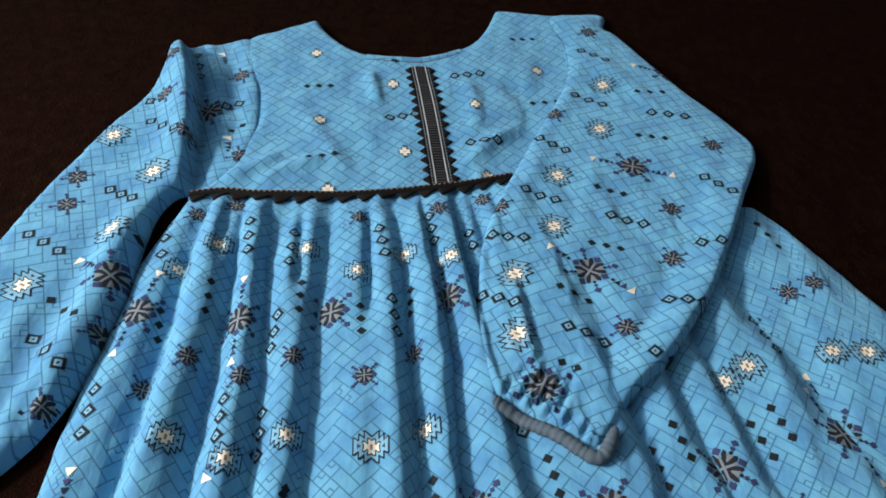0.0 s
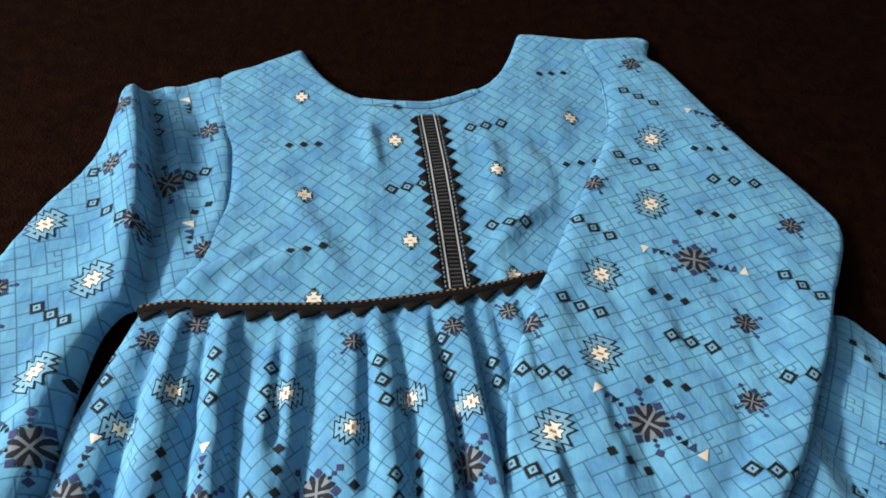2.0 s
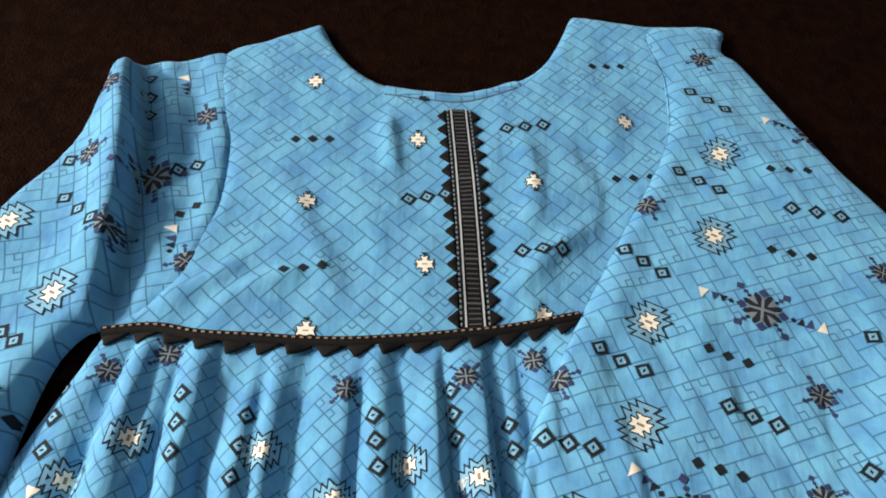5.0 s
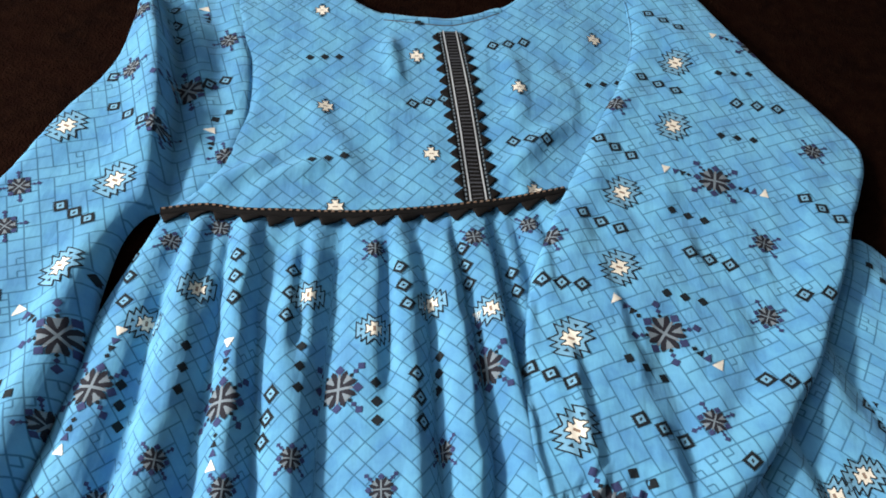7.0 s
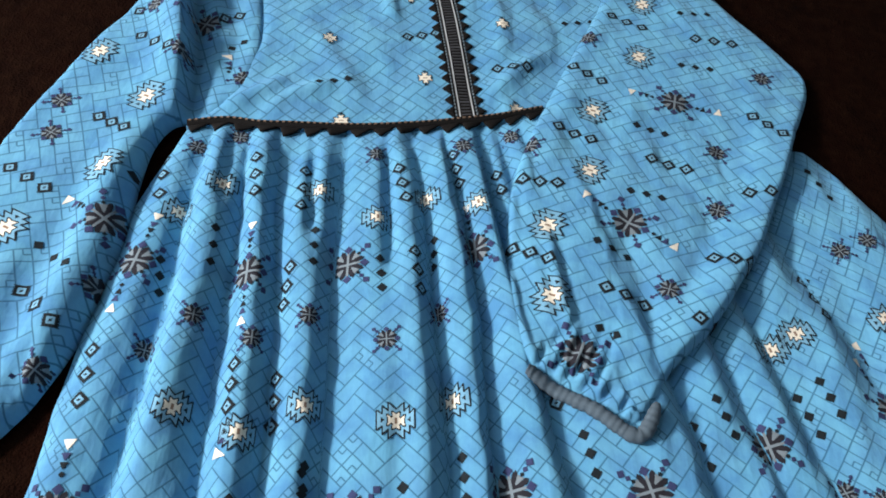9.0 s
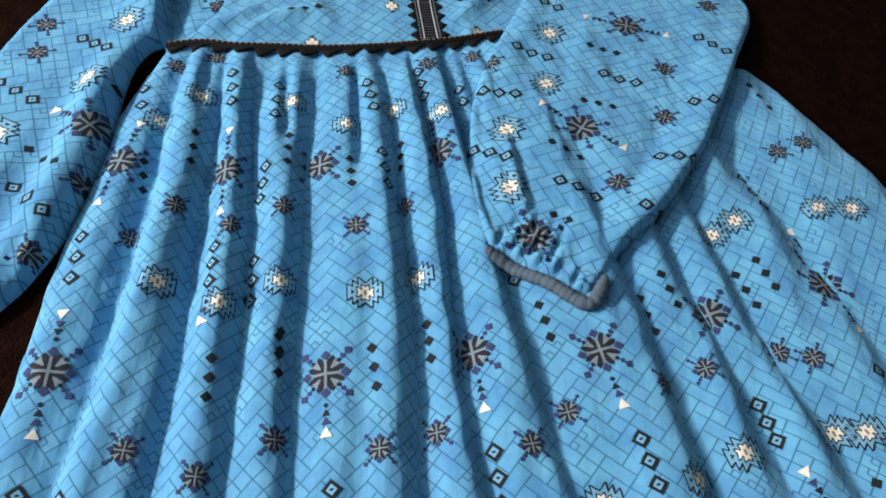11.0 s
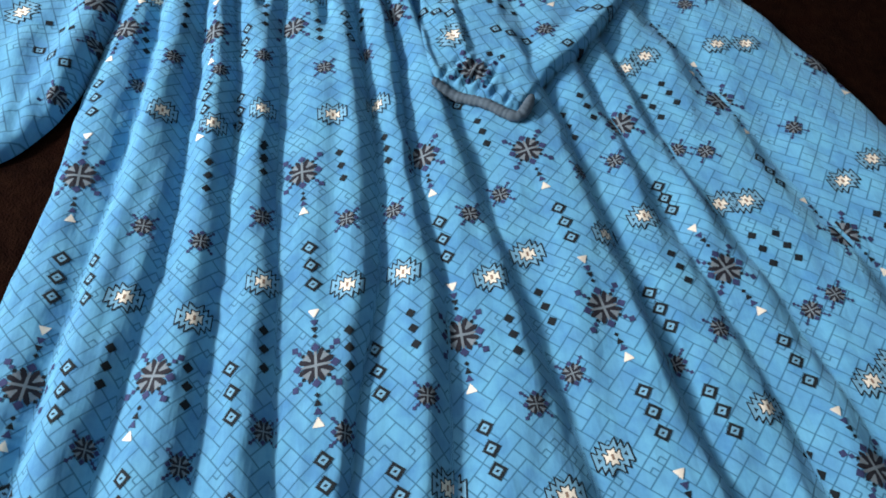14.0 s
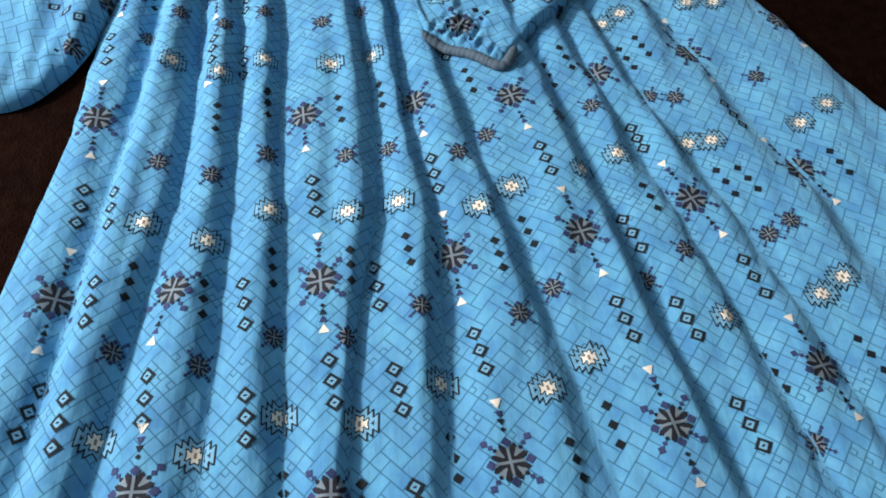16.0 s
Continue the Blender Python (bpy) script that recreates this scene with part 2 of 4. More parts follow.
BODICE_EDGE = flowing([(-0.175, 0.483), (-0.163, 0.500), (-0.150, 0.520), (-0.143, 0.543), (-0.141, 0.580), (-0.146, 0.623), (-0.157, 0.673), (-0.173, 0.740), (-0.140, 0.767), (-0.105, 0.792), (-0.102, 0.789), (-0.085, 0.760), (-0.063, 0.736), (-0.041, 0.725), (-0.017, 0.723), (0.010, 0.724), (0.031, 0.731), (0.062, 0.748), (0.080, 0.769), (0.093, 0.801), (0.103, 0.836), (0.106, 0.838), (0.166, 0.836), (0.231, 0.841), (0.228, 0.804), (0.192, 0.649), (0.142, 0.545), (0.106, 0.527), (0.063, 0.512), (0.029, 0.504), (-0.037, 0.491), (-0.090, 0.487), (-0.123, 0.487)], 0.004, True)
FOLDED_EDGE = flowing([(0.168, 0.824), (0.227, 0.834), (0.231, 0.806), (0.243, 0.794), (0.270, 0.741), (0.298, 0.687), (0.337, 0.625), (0.349, 0.586), (0.320, 0.520), (0.264, 0.405), (0.240, 0.368), (0.208, 0.324), (0.180, 0.297), (0.160, 0.270), (0.149, 0.255), (0.140, 0.252), (0.122, 0.264), (0.100, 0.278), (0.081, 0.290), (0.072, 0.328), (0.070, 0.379), (0.076, 0.442), (0.089, 0.485), (0.104, 0.526), (0.134, 0.597), (0.172, 0.689), (0.178, 0.760)], 0.004, True)
FLAT_EDGE = flowing([(-0.168, 0.742), (-0.205, 0.731), (-0.246, 0.7125), (-0.245, 0.672), (-0.251, 0.623), (-0.274, 0.560), (-0.304, 0.442), (-0.318, 0.365), (-0.326, 0.290), (-0.305, 0.218), (-0.268, 0.203), (-0.241, 0.212), (-0.220, 0.240), (-0.211, 0.260), (-0.202, 0.289), (-0.196, 0.329), (-0.193, 0.370), (-0.196, 0.421), (-0.195, 0.460), (-0.187, 0.482), (-0.176, 0.489), (-0.157, 0.498), (-0.141, 0.514), (-0.136, 0.543), (-0.134, 0.580), (-0.139, 0.623), (-0.150, 0.673)], 0.004, True)
SLEEVE_RIM = flowing([(0.318, 0.655), (0.337, 0.625), (0.349, 0.586), (0.320, 0.520), (0.264, 0.405), (0.240, 0.368), (0.208, 0.324), (0.180, 0.297)], 0.006)
CUFF_LINE = flowing([(0.0790, 0.2855), (0.0991, 0.2740), (0.1205, 0.2605), (0.1380, 0.2470), (0.1460, 0.2448), (0.1520, 0.2520), (0.1580, 0.2650)], 0.001)

ARMHOLE = flowing([(-0.150, 0.520), (-0.143, 0.543), (-0.141, 0.580), (-0.146, 0.623), (-0.157, 0.673), (-0.174, 0.733)], 0.006)
PLEAT = np.array([(-0.187, 0.40), (-0.186, 0.500), (-0.191, 0.540), (-0.195, 0.572), (-0.205, 0.615), (-0.215, 0.652), (-0.232, 0.698), (-0.245, 0.730)])
LEVELS = np.array([-0.30, -0.20, -0.10, 0.0, 0.10, 0.18, 0.25, 0.33, 0.40, 0.48, 0.54])
# where each fold's valley runs: its x at every level
FOLDS = np.array([
    (-0.242, -0.234, -0.226, -0.219, -0.209, -0.201, -0.202, -0.200, -0.196, -0.176, -0.172),
    (-0.185, -0.180, -0.174, -0.168, -0.162, -0.157, -0.155, -0.155, -0.158, -0.155, -0.150),
    (-0.150, -0.140, -0.131, -0.122, -0.112, -0.109, -0.112, -0.117, -0.119, -0.127, -0.126),
    (-0.072, -0.071, -0.070, -0.070, -0.071, -0.075, -0.077, -0.084, -0.094, -0.103, -0.103),
    (-0.018, -0.020, -0.023, -0.028, -0.032, -0.040, -0.043, -0.048, -0.050, -0.053, -0.053),
    (0.020, 0.018, 0.017, 0.022, 0.037, 0.036, 0.030, 0.021, 0.013, 0.001, -0.003),
    (0.076, 0.075, 0.076, 0.080, 0.080, 0.063, 0.056, 0.052, 0.042, 0.026, 0.020),
    (0.215, 0.194, 0.173, 0.152, 0.128, 0.113, 0.096, 0.080, 0.068, 0.056, 0.050)])
FOLDS = np.vstack([FOLDS, np.array([
    (0.296, 0.273, 0.250, 0.229, 0.211, 0.196, 0.184, 0.166, 0.150, 0.130, 0.115),
    (0.350, 0.330, 0.308, 0.288, 0.263, 0.241, 0.226, 0.207, 0.190, 0.168, 0.150),
    (0.405, 0.382, 0.358, 0.336, 0.308, 0.278, 0.260, 0.240, 0.222, 0.200, 0.182),
    (0.520, 0.480, 0.445, 0.420, 0.390, 0.360, 0.335, 0.305, 0.280, 0.250, 0.230),
    (0.770, 0.701, 0.641, 0.586, 0.534, 0.497, 0.462, 0.430, 0.396, 0.350, 0.306)])])
FOLD_HEIGHT = np.array([0.009, 0.016, 0.013, 0.011, 0.014, 0.011, 0.011, 0.012, 0.0075, 0.0065, 0.0070, 0.008])
FOLD_PEAK = np.array([0.48, 0.42, 0.55, 0.58, 0.78, 0.68, 0.72, 0.82, 0.66, 0.62, 0.62, 0.6])
HEM = -0.24


def fold_lines(y):
    return np.stack([np.interp(y, LEVELS, f) for f in FOLDS], 1)


def across(pts):
    """Which fold each point lies in, how far across it, and the fold's middle and width there."""
    x = fold_lines(pts[:, 1]) + 0.0009 * ripple(pts * (0.25, 1), 0.040, 51)[:, None]
    n = np.clip((pts[:, :1] >= x).sum(1) - 1, 0, len(FOLDS) - 2)
    rows = np.arange(len(pts))
    a, b = x[rows, n], x[rows, n + 1]
    return n, (pts[:, 0] - a) / (b - a), (a + b) / 2, b - a


def waist(x):
    return np.interp(x, np.append(YOKE[:, 0], (0.20, 0.36)), np.append(YOKE[:, 1], (0.535, 0.500)))


def skirt_height(pts):
    n, p, mid, wide = across(pts)
    q = np.clip(p, 0, 1)
    peak = FOLD_PEAK[n]
    up, down = np.clip(q / peak, 0, 1), np.clip((1 - q) / (1 - peak), 0, 1)
    shape = np.where(q < peak, np.sin(up * np.pi / 2) ** 1.1, np.sin(down * np.pi / 2) ** 1.1)
    below = np.clip(waist(pts[:, 0]) - pts[:, 1], 0, 1)
    grow = (0.45 + 0.55 * np.clip(below / 0.10, 0, 1)) * (1 - 0.32 * np.clip((0.22 - pts[:, 1]) / 0.32, 0, 1))
    h = 0.004 + FOLD_HEIGHT[n] * shape * grow * (1 + 0.15 * ripple(pts * (1, 0.4), 0.10, 5))
    gather = np.sin(2 * np.pi * pts[:, 0] / 0.0265 + 0.8 * np.sin(pts[:, 0] * 61)) * 0.0012 * np.exp(-below / 0.055)
    h = h + gather + creases(pts, [
        ([(-0.077, 0.492), (-0.073, 0.440), (-0.066, 0.370)], 0.0050, -0.0070),
        ([(-0.022, 0.497), (-0.017, 0.440), (-0.010, 0.350)], 0.0050, -0.0075),
        ([(0.051, 0.512), (0.060, 0.450), (0.070, 0.380)], 0.0040, -0.0060),
        ([(0.066, 0.517), (0.077, 0.450), (0.086, 0.390)], 0.0040, -0.0060),
        ([(0.085, 0.520), (0.093, 0.470), (0.100, 0.430)], 0.0040, -0.0050),
        ([(-0.140, 0.490), (-0.136, 0.450), (-0.133, 0.400)], 0.0050, -0.0040),
        ([(-0.128, 0.220), (-0.135, 0.100), (-0.140, 0.000)], 0.0080, -0.0030),
        ([(0.000, 0.330), (0.004, 0.200), (0.002, 0.060)], 0.0080, -0.0035)]) + 0.0017 * ripple(pts * (1, 0.30), 0.040, 8) + 0.0005 * ripple(pts * (1, 0.5), 0.018, 9)
    sides = np.minimum(np.where(n == 0, p * wide, 1), np.where(n == len(FOLDS) - 2, (1 - p) * wide, 1))
    h = 0.0015 + (np.maximum(h, 0.003) - 0.0015) * round_edge(np.clip(sides, 0, 1), 0.008)
    return h * (0.60 + 0.40 * np.clip(below / 0.035, 0, 1))


def in_skirt(pts):
    n, p, _, _ = across(pts)
    return (p > 0.02) & (p < 0.99) & (pts[:, 1] < waist(pts[:, 0]) - 0.004) & (pts[:, 1] > HEM)


def skirt_way(pts):
    """The cloth's lengthwise direction, down the folds, in degrees."""
    n, p, _, _ = across(pts)
    rows = np.arange(len(pts))
    here, there = fold_lines(pts[:, 1]), fold_lines(pts[:, 1] - 0.02)
    dx = (there - here)[rows, n] * (1 - p) + (there - here)[rows, n + 1] * p
    return np.degrees(np.arctan2(np.full(len(pts), -0.02), dx))


def bodice_height(pts):
    d, _ = to_line(pts, BODICE_EDGE, True)
    h = 0.007 + 0.0010 * ripple(pts, 0.11, 3) + 0.0006 * ripple(pts, 0.045, 4)
    h += 1.25 * creases(pts, [
        ([(-0.035, 0.690), (-0.030, 0.660), (-0.022, 0.630)], 0.007, 0.0046),
        ([(-0.150, 0.505), (-0.120, 0.530), (-0.105, 0.545)], 0.008, 0.0045),
        ([(-0.115, 0.500), (-0.100, 0.525), (-0.060, 0.545)], 0.007, 0.0034),
        ([(-0.100, 0.620), (-0.070, 0.570), (-0.040, 0.520)], 0.009, 0.0030),
        ([(0.060, 0.535), (0.085, 0.575), (0.120, 0.610)], 0.008, 0.0040),
        ([(0.100, 0.690), (0.130, 0.660), (0.150, 0.620)], 0.012, -0.0036),
        ([(0.060, 0.690), (0.075, 0.640), (0.070, 0.580)], 0.009, 0.0032),
        ([(-0.150, 0.670), (-0.140, 0.620), (-0.136, 0.570)], 0.004, -0.0030),
        ([(0.112, 0.545), (0.140, 0.610), (0.168, 0.690), (0.175, 0.770)], 0.030, -0.0050),
        ([(0.075, 0.545), (0.080, 0.520), (0.100, 0.530)], 0.006, 0.0020)])
    h = np.maximum(h, 0.0025)
    return 0.002 + (h - 0.002) * round_edge(d, 0.007)


def folded_height(pts):
    d, _ = to_line(pts, FOLDED_EDGE, True)
    cuff, along = to_line(pts, CUFF_LINE)
    puff = 0.006 + 0.006 * round_edge(d, 0.040)
    puff = puff + 0.007 * np.clip((0.50 - pts[:, 1]) / 0.20, 0, 1) * round_edge(d, 0.030)
    h = puff + 0.0012 * ripple(pts, 0.10, 13) + 0.0006 * ripple(pts, 0.04, 14)
    h += creases(pts, [
        ([(0.110, 0.300), (0.104, 0.345), (0.098, 0.400)], 0.005, 0.0045),
        ([(0.128, 0.290), (0.120, 0.330), (0.108, 0.395)], 0.004, -0.0035),
        ([(0.160, 0.300), (0.165, 0.350), (0.158, 0.420)], 0.010, -0.0040),
        ([(0.150, 0.420), (0.170, 0.500), (0.185, 0.560)], 0.014, 0.0025),
        ([(0.095, 0.450), (0.110, 0.500), (0.140, 0.570)], 0.009, 0.0030),
        ([(0.215, 0.420), (0.235, 0.480), (0.240, 0.560)], 0.014, -0.0025),
        ([(0.260, 0.440), (0.285, 0.510), (0.290, 0.570)], 0.010, 0.0025),
        ([(0.190, 0.740), (0.235, 0.690), (0.270, 0.620)], 0.014, 0.0030),
        ([(0.114, 0.535), (0.142, 0.600), (0.180, 0.690), (0.188, 0.770)], 0.012, 0.0035),
        ([(0.235, 0.450), (0.215, 0.390), (0.185, 0.340)], 0.008, -0.0030),
        ([(0.085, 0.390), (0.092, 0.345), (0.098, 0.310)], 0.006, 0.0030)])
    free = to_line(pts, SLEEVE_RIM)[0]
    h += 0.0115 * np.exp(-(free / 0.022) ** 2) * np.clip((0.59 - pts[:, 1]) / 0.10, 0, 1)
    near = np.exp(-(cuff / 0.030) ** 1.5)
    crimp = np.sin(along * 2 * np.pi / 0.0098 + 2.2 * np.sin(cuff * 90 + along * 60)) + 0.6 * np.sin(along * 2 * np.pi / 0.0064 + cuff * 160)
    h += (0.0150 - h) * np.clip(near * 1.1, 0, 1)
    under = np.where(pts[:, 1] < 0.53, skirt_height(pts), 0.0)
    low = 0.004 + 0.003 * np.where(pts[:, 0] < 0.21, 1.0, np.clip((0.6 - pts[:, 1]) / 0.1, 0, 1))
    lying = pts[:, 1] < 0.53
    low = np.where(lying, np.minimum(low, under - 0.001), low)
    inward = np.clip(d / 0.004, 0, 1)
    h = np.maximum(h, 0.6 * under + 0.0085)
    h = np.maximum(low + (h - low) * round_edge(d, 0.0055), under - 0.0016 + 0.0034 * inward)
    return h + 0.0020 * (crimp + 1.0) * np.exp(-(cuff / 0.038) ** 2) * np.clip(d / 0.004, 0.2, 1)


def flat_height(pts):
    d, _ = to_line(pts, FLAT_EDGE, True)
    h = 0.013 + 0.0014 * ripple(pts, 0.09, 23) + 0.0007 * ripple(pts, 0.04, 24)
    h += creases(pts, [
        ([(-0.152, 0.690), (-0.143, 0.620), (-0.141, 0.560)], 0.003, -0.0030),
        ([(-0.207, 0.475), (-0.210, 0.440), (-0.212, 0.400), (-0.215, 0.320), (-0.222, 0.250)], 0.014, 0.0090),
        ([(-0.230, 0.450), (-0.235, 0.370), (-0.245, 0.260)], 0.012, -0.0035),
        ([(-0.260, 0.360), (-0.250, 0.290), (-0.235, 0.230)], 0.010, 0.0030),
        ([(-0.222, 0.238), (-0.224, 0.262), (-0.222, 0.290)], 0.0035, -0.0035),
        ([(-0.236, 0.222), (-0.240, 0.250), (-0.243, 0.285)], 0.0035, -0.0035),
        ([(-0.252, 0.214), (-0.258, 0.245), (-0.262, 0.275)], 0.0040, -0.0035),
        ([(-0.215, 0.252), (-0.232, 0.258), (-0.250, 0.250)], 0.0030, 0.0020)])
    # the deep pleat beside the shoulder: a rolled ridge that drops steeply to the cap's seam side
    away = pts[:, 0] - np.interp(pts[:, 1], PLEAT[:, 1], PLEAT[:, 0])
    top = np.interp(pts[:, 1], (0.40, 0.49, 0.55, 0.66, 0.705, 0.73), (0.0, 0.005, 0.015, 0.021, 0.009, 0.001))
    floor_side = np.interp(pts[:, 1], (0.44, 0.50), (0.0, 1.0)) * np.clip((away - 0.001) / 0.010, 0, 1)
    h = h * (1 - floor_side) + (0.0035 + 0.0010 * ripple(pts, 0.022, 25)) * floor_side
    h += top * np.where(away > 0, np.exp(-(away / 0.0060) ** 2), np.exp(-(away / 0.022) ** 2))
    h += 0.0045 * np.exp(-((away - 0.030) / 0.010) ** 2) * floor_side
    seam = to_line(pts, ARMHOLE)[0]
    h = np.maximum(h, 0.003)
    h = h + (0.0075 - h) * np.exp(-(seam / 0.011) ** 2)
    low = 0.0015 + 0.0045 * np.exp(-(seam / 0.009) ** 2)
    return low + (h - low) * round_edge(d, 0.010)


def turned_uv(angle, shift):
    c, s = math.cos(radians(angle)), math.sin(radians(angle))

    def uv(pts):
        return np.stack([pts[:, 0] * c + pts[:, 1] * s + shift, -pts[:, 0] * s + pts[:, 1] * c + shift * 0.7], 1)
    return uv


WAY = {"bodice": 8.0, "folded_sleeve": -22.0, "flat_sleeve": -24.0}


def panel(name, outline, height, uv, parent, label, cell=0.0042):
    """A flat piece of cloth inside an outline, with its relief and a turned-down edge."""
    from_x, from_y = outline.min(0)
    to_x, to_y = outline.max(0)
    gx, gy = np.meshgrid(np.arange(from_x, to_x, cell), np.arange(from_y, to_y, cell))
    gx[1::2] += cell / 2
    grid = np.stack([gx.ravel(), gy.ravel()], 1)
    grid = grid[inside(grid, outline)]
    grid = grid[to_line(grid, outline, True)[0] > cell * 0.5]
    # a second ring close to the edge keeps the rounding smooth
    tangent = np.roll(outline, -1, 0) - np.roll(outline, 1, 0)
    normal = np.stack([-tangent[:, 1], tangent[:, 0]], 1) / (np.linalg.norm(tangent, axis=1, keepdims=True) + 1e-9)
    ring = outline + normal * 0.0012
    if not inside(ring[:1] + normal[:1] * 0.001, outline)[0]:
        ring = outline - normal * 0.0012
    n = len(outline)
    pts = np.vstack([outline, ring, grid])
    edges = [(i, (i + 1) % n) for i in range(n)]
    v, _, f, *_ = delaunay_2d_cdt([Vector(p) for p in pts], edges, [], 1, 1e-6)
    flat = np.array([tuple(p) for p in v])
    z = height(flat)
    verts = [(x, y, h) for (x, y), h in zip(flat, z)]
    faces = [tuple(t) for t in f]
    base = len(verts)
    verts += [(x, y, max(h - 0.003, 0.0005)) for x, y, h in verts[:n]]
    faces += [(i, base + i, base + (i + 1) % n, (i + 1) % n) for i in range(n)]
    uvs = uv(np.array(verts)[:, :2])
    ob = mesh_object(name, verts, faces, COTTON, parent, label, uvs)
    ob.data.polygons.foreach_set("use_smooth", [k < len(f) for k in range(len(faces))])
    return ob


def skirt_mesh(parent):
    columns, rows = 22, 190
    s = np.linspace(0, len(FOLDS) - 1, (len(FOLDS) - 1) * columns + 1)
    n = np.minimum(s.astype(int), len(FOLDS) - 2)
    p = s - n
    top_lines = fold_lines(np.array([0.49]))[0]
    top = waist(top_lines[n] * (1 - p) + top_lines[n + 1] * p)
    pts = []
    for r in np.linspace(0, 1, rows):
        y = top + (HEM - top) * r
        x = fold_lines(y)
        k = np.arange(len(s))
        pts.append(np.stack([x[k, n] * (1 - p) + x[k, n + 1] * p, y], 1))
    pts = np.concatenate(pts)
    h = skirt_height(pts)
    wide = len(s)
    # the print follows the cloth over each fold
    x, z = pts[:, 0].reshape(rows, wide), h.reshape(rows, wide)
    run = np.hstack([np.zeros((rows, 1)), np.cumsum(np.hypot(np.diff(x, axis=1), np.diff(z, axis=1)), 1)])
    middle = run[:, n * columns + columns // 2]
    uvs = np.stack([-pts[:, 1] * 1.12, (run - middle + n * 0.0437).ravel() * 1.10], 1)
    verts = [(x, y, z) for (x, y), z in zip(pts, h)]
    faces = [(r * wide + c, (r + 1) * wide + c, (r + 1) * wide + c + 1, r * wide + c + 1) for r in range(rows - 1) for c in range(wide - 1)]
    me = mesh_object("skirt", verts, faces, COTTON, parent, "gathered blue skirt panel falling in deep rolled folds", uvs)
    return me


# ---- printed motifs, cut from the same small stitches ----
STITCH = 0.00044


def wave(v, size):
    return np.abs((v / size) % 1.0 - 0.5) * 2


def shape(a, b, corners):
    """Which places lie in a shape, given by its corners."""
    pts = np.stack([a.ravel(), b.ravel()], 1)
    return inside(pts, np.array(corners, float)).reshape(a.shape)


def near_line(a, b, line, half):
    pts = np.stack([a.ravel(), b.ravel()], 1)
    return (to_line(pts, np.array(line, float))[0] < half).reshape(a.shape)


RING = [(13.0, 0), (13.0, 6.8), (9.4, 4.2), (9.4, 9.7), (5.4, 6.5), (5.4, 12.4), (0, 7.7)]
BOW = [(0, 4.4), (2.7, 5.8), (2.1, 2.6), (3.0, 1.5), (6.0, 3.8), (5.3, 0)]


def draw_cross(a, b):
    """A cream bow, thinly outlined, inside a saw-toothed ring open to the ground cloth."""
    x, y = np.abs(b), np.abs(a)
    out = np.zeros(a.shape, int)
    out[shape(x, y, [(-1, 0)] + RING + [(-1, 7.7)])] = 6
    out[near_line(x, y, RING, 0.50)] = 1
    out[near_line(x, y, BOW, 0.85)] = 1
    out[shape(x, y, BOW + [(-1, 0), (-1, 4.4)])] = 3
    out[(x < 0.75) & (y < 1.9)] = 5
    out[(x > 7.6) & (x < 10.2) & (y < (x - 7.6) * 0.75)] = 1
    return out


SMALL_BOW = [(0, 5.7), (2.4, 6.5), (1.3, 3.2), (3.0, 2.4), (5.7, 3.4), (4.4, 0)]


def draw_small_cross(a, b):
    """A cream bow with a flared bar across it, thinly outlined, and a dark triangle at each end."""
    x, y = np.abs(a), np.abs(b)
    out = np.zeros(a.shape, int)
    out[near_line(x, y, SMALL_BOW, 0.65)] = 1
    out[shape(x, y, SMALL_BOW + [(-1, 0), (-1, 5.7)])] = 3
    out[(x < 1.9) & (y < 0.6)] = 5
    out[(y > 7.0) & (y < 9.2) & (x < (y - 7.0) * 0.85 + 0.2)] = 1
    out[(x > 6.0) & (x < 7.4) & (y < (7.4 - x) * 0.9)] = 1
    return out


def draw_diamond(a, b):
    m = np.abs(a) + np.abs(b)
    jag = m + 0.9 * (wave(a - b, 1.5) > 0.5)
    out = np.zeros(a.shape, int)
    out[(m > 3.3) & (jag < 6.6)] = 1
    out[m <= 3.3] = 6
    out[np.abs(a) * 1.7 + np.abs(b - 0.2 * a) < 1.5] = 1
    return out


def draw_square(a, b):
    out = np.zeros(a.shape, int)
    out[np.abs(a) + np.abs(b) < 3.7] = 1
    return out


PETAL = [(1.3, 0), (6.6, 5.2), (10.4, 6.7), (14.2, 6.3), (13.4, 3.4), (6.4, 0.9), (5.2, 0)]
GROOVE = [(5.2, 0), (6.4, 0.9), (12.8, 3.1), (12.3, 0)]


def draw_flower(a, b):
    """Four forked dark petals on a pale star, violet squares between them and dots beyond."""
    c = math.sqrt(0.5)
    p, q = np.abs(a * c + b * c), np.abs(b * c - a * c)
    u, v = np.maximum(p, q), np.minimum(p, q)
    out = np.zeros(a.shape, int)
    out[(u - v < 1.5) & (u + v < 17.0)] = 4
    out[shape(u, v, GROOVE)] = 4
    out[shape(u, v, PETAL) & (u - v > 1.05)] = 7
    out[(np.abs(u - 10.6) < 3.0) & (np.abs(v - 10.6) < 3.0)] = 2
    out[np.abs(u - 14.2) + v < 1.9] = 1
    out[np.abs(u - 18.2) + v < 2.2] = 2
    out[np.abs(u - 24.0) + v < 3.4] = 2
    return out


def draw_little_flower(a, b):
    """The same flower at half size, browner and with less pale ground."""
    out = draw_flower(a / 0.52, b / 0.52)
    c = math.sqrt(0.5)
    p, q = np.abs(a * c + b * c) / 0.52, np.abs(b * c - a * c) / 0.52
    u, v = np.maximum(p, q), np.minimum(p, q)
    out[(v < 0.9) & (u > 14) & (u < 24)] = 2
    out[(out == 4) & (u + v > 15)] = 7
    return out


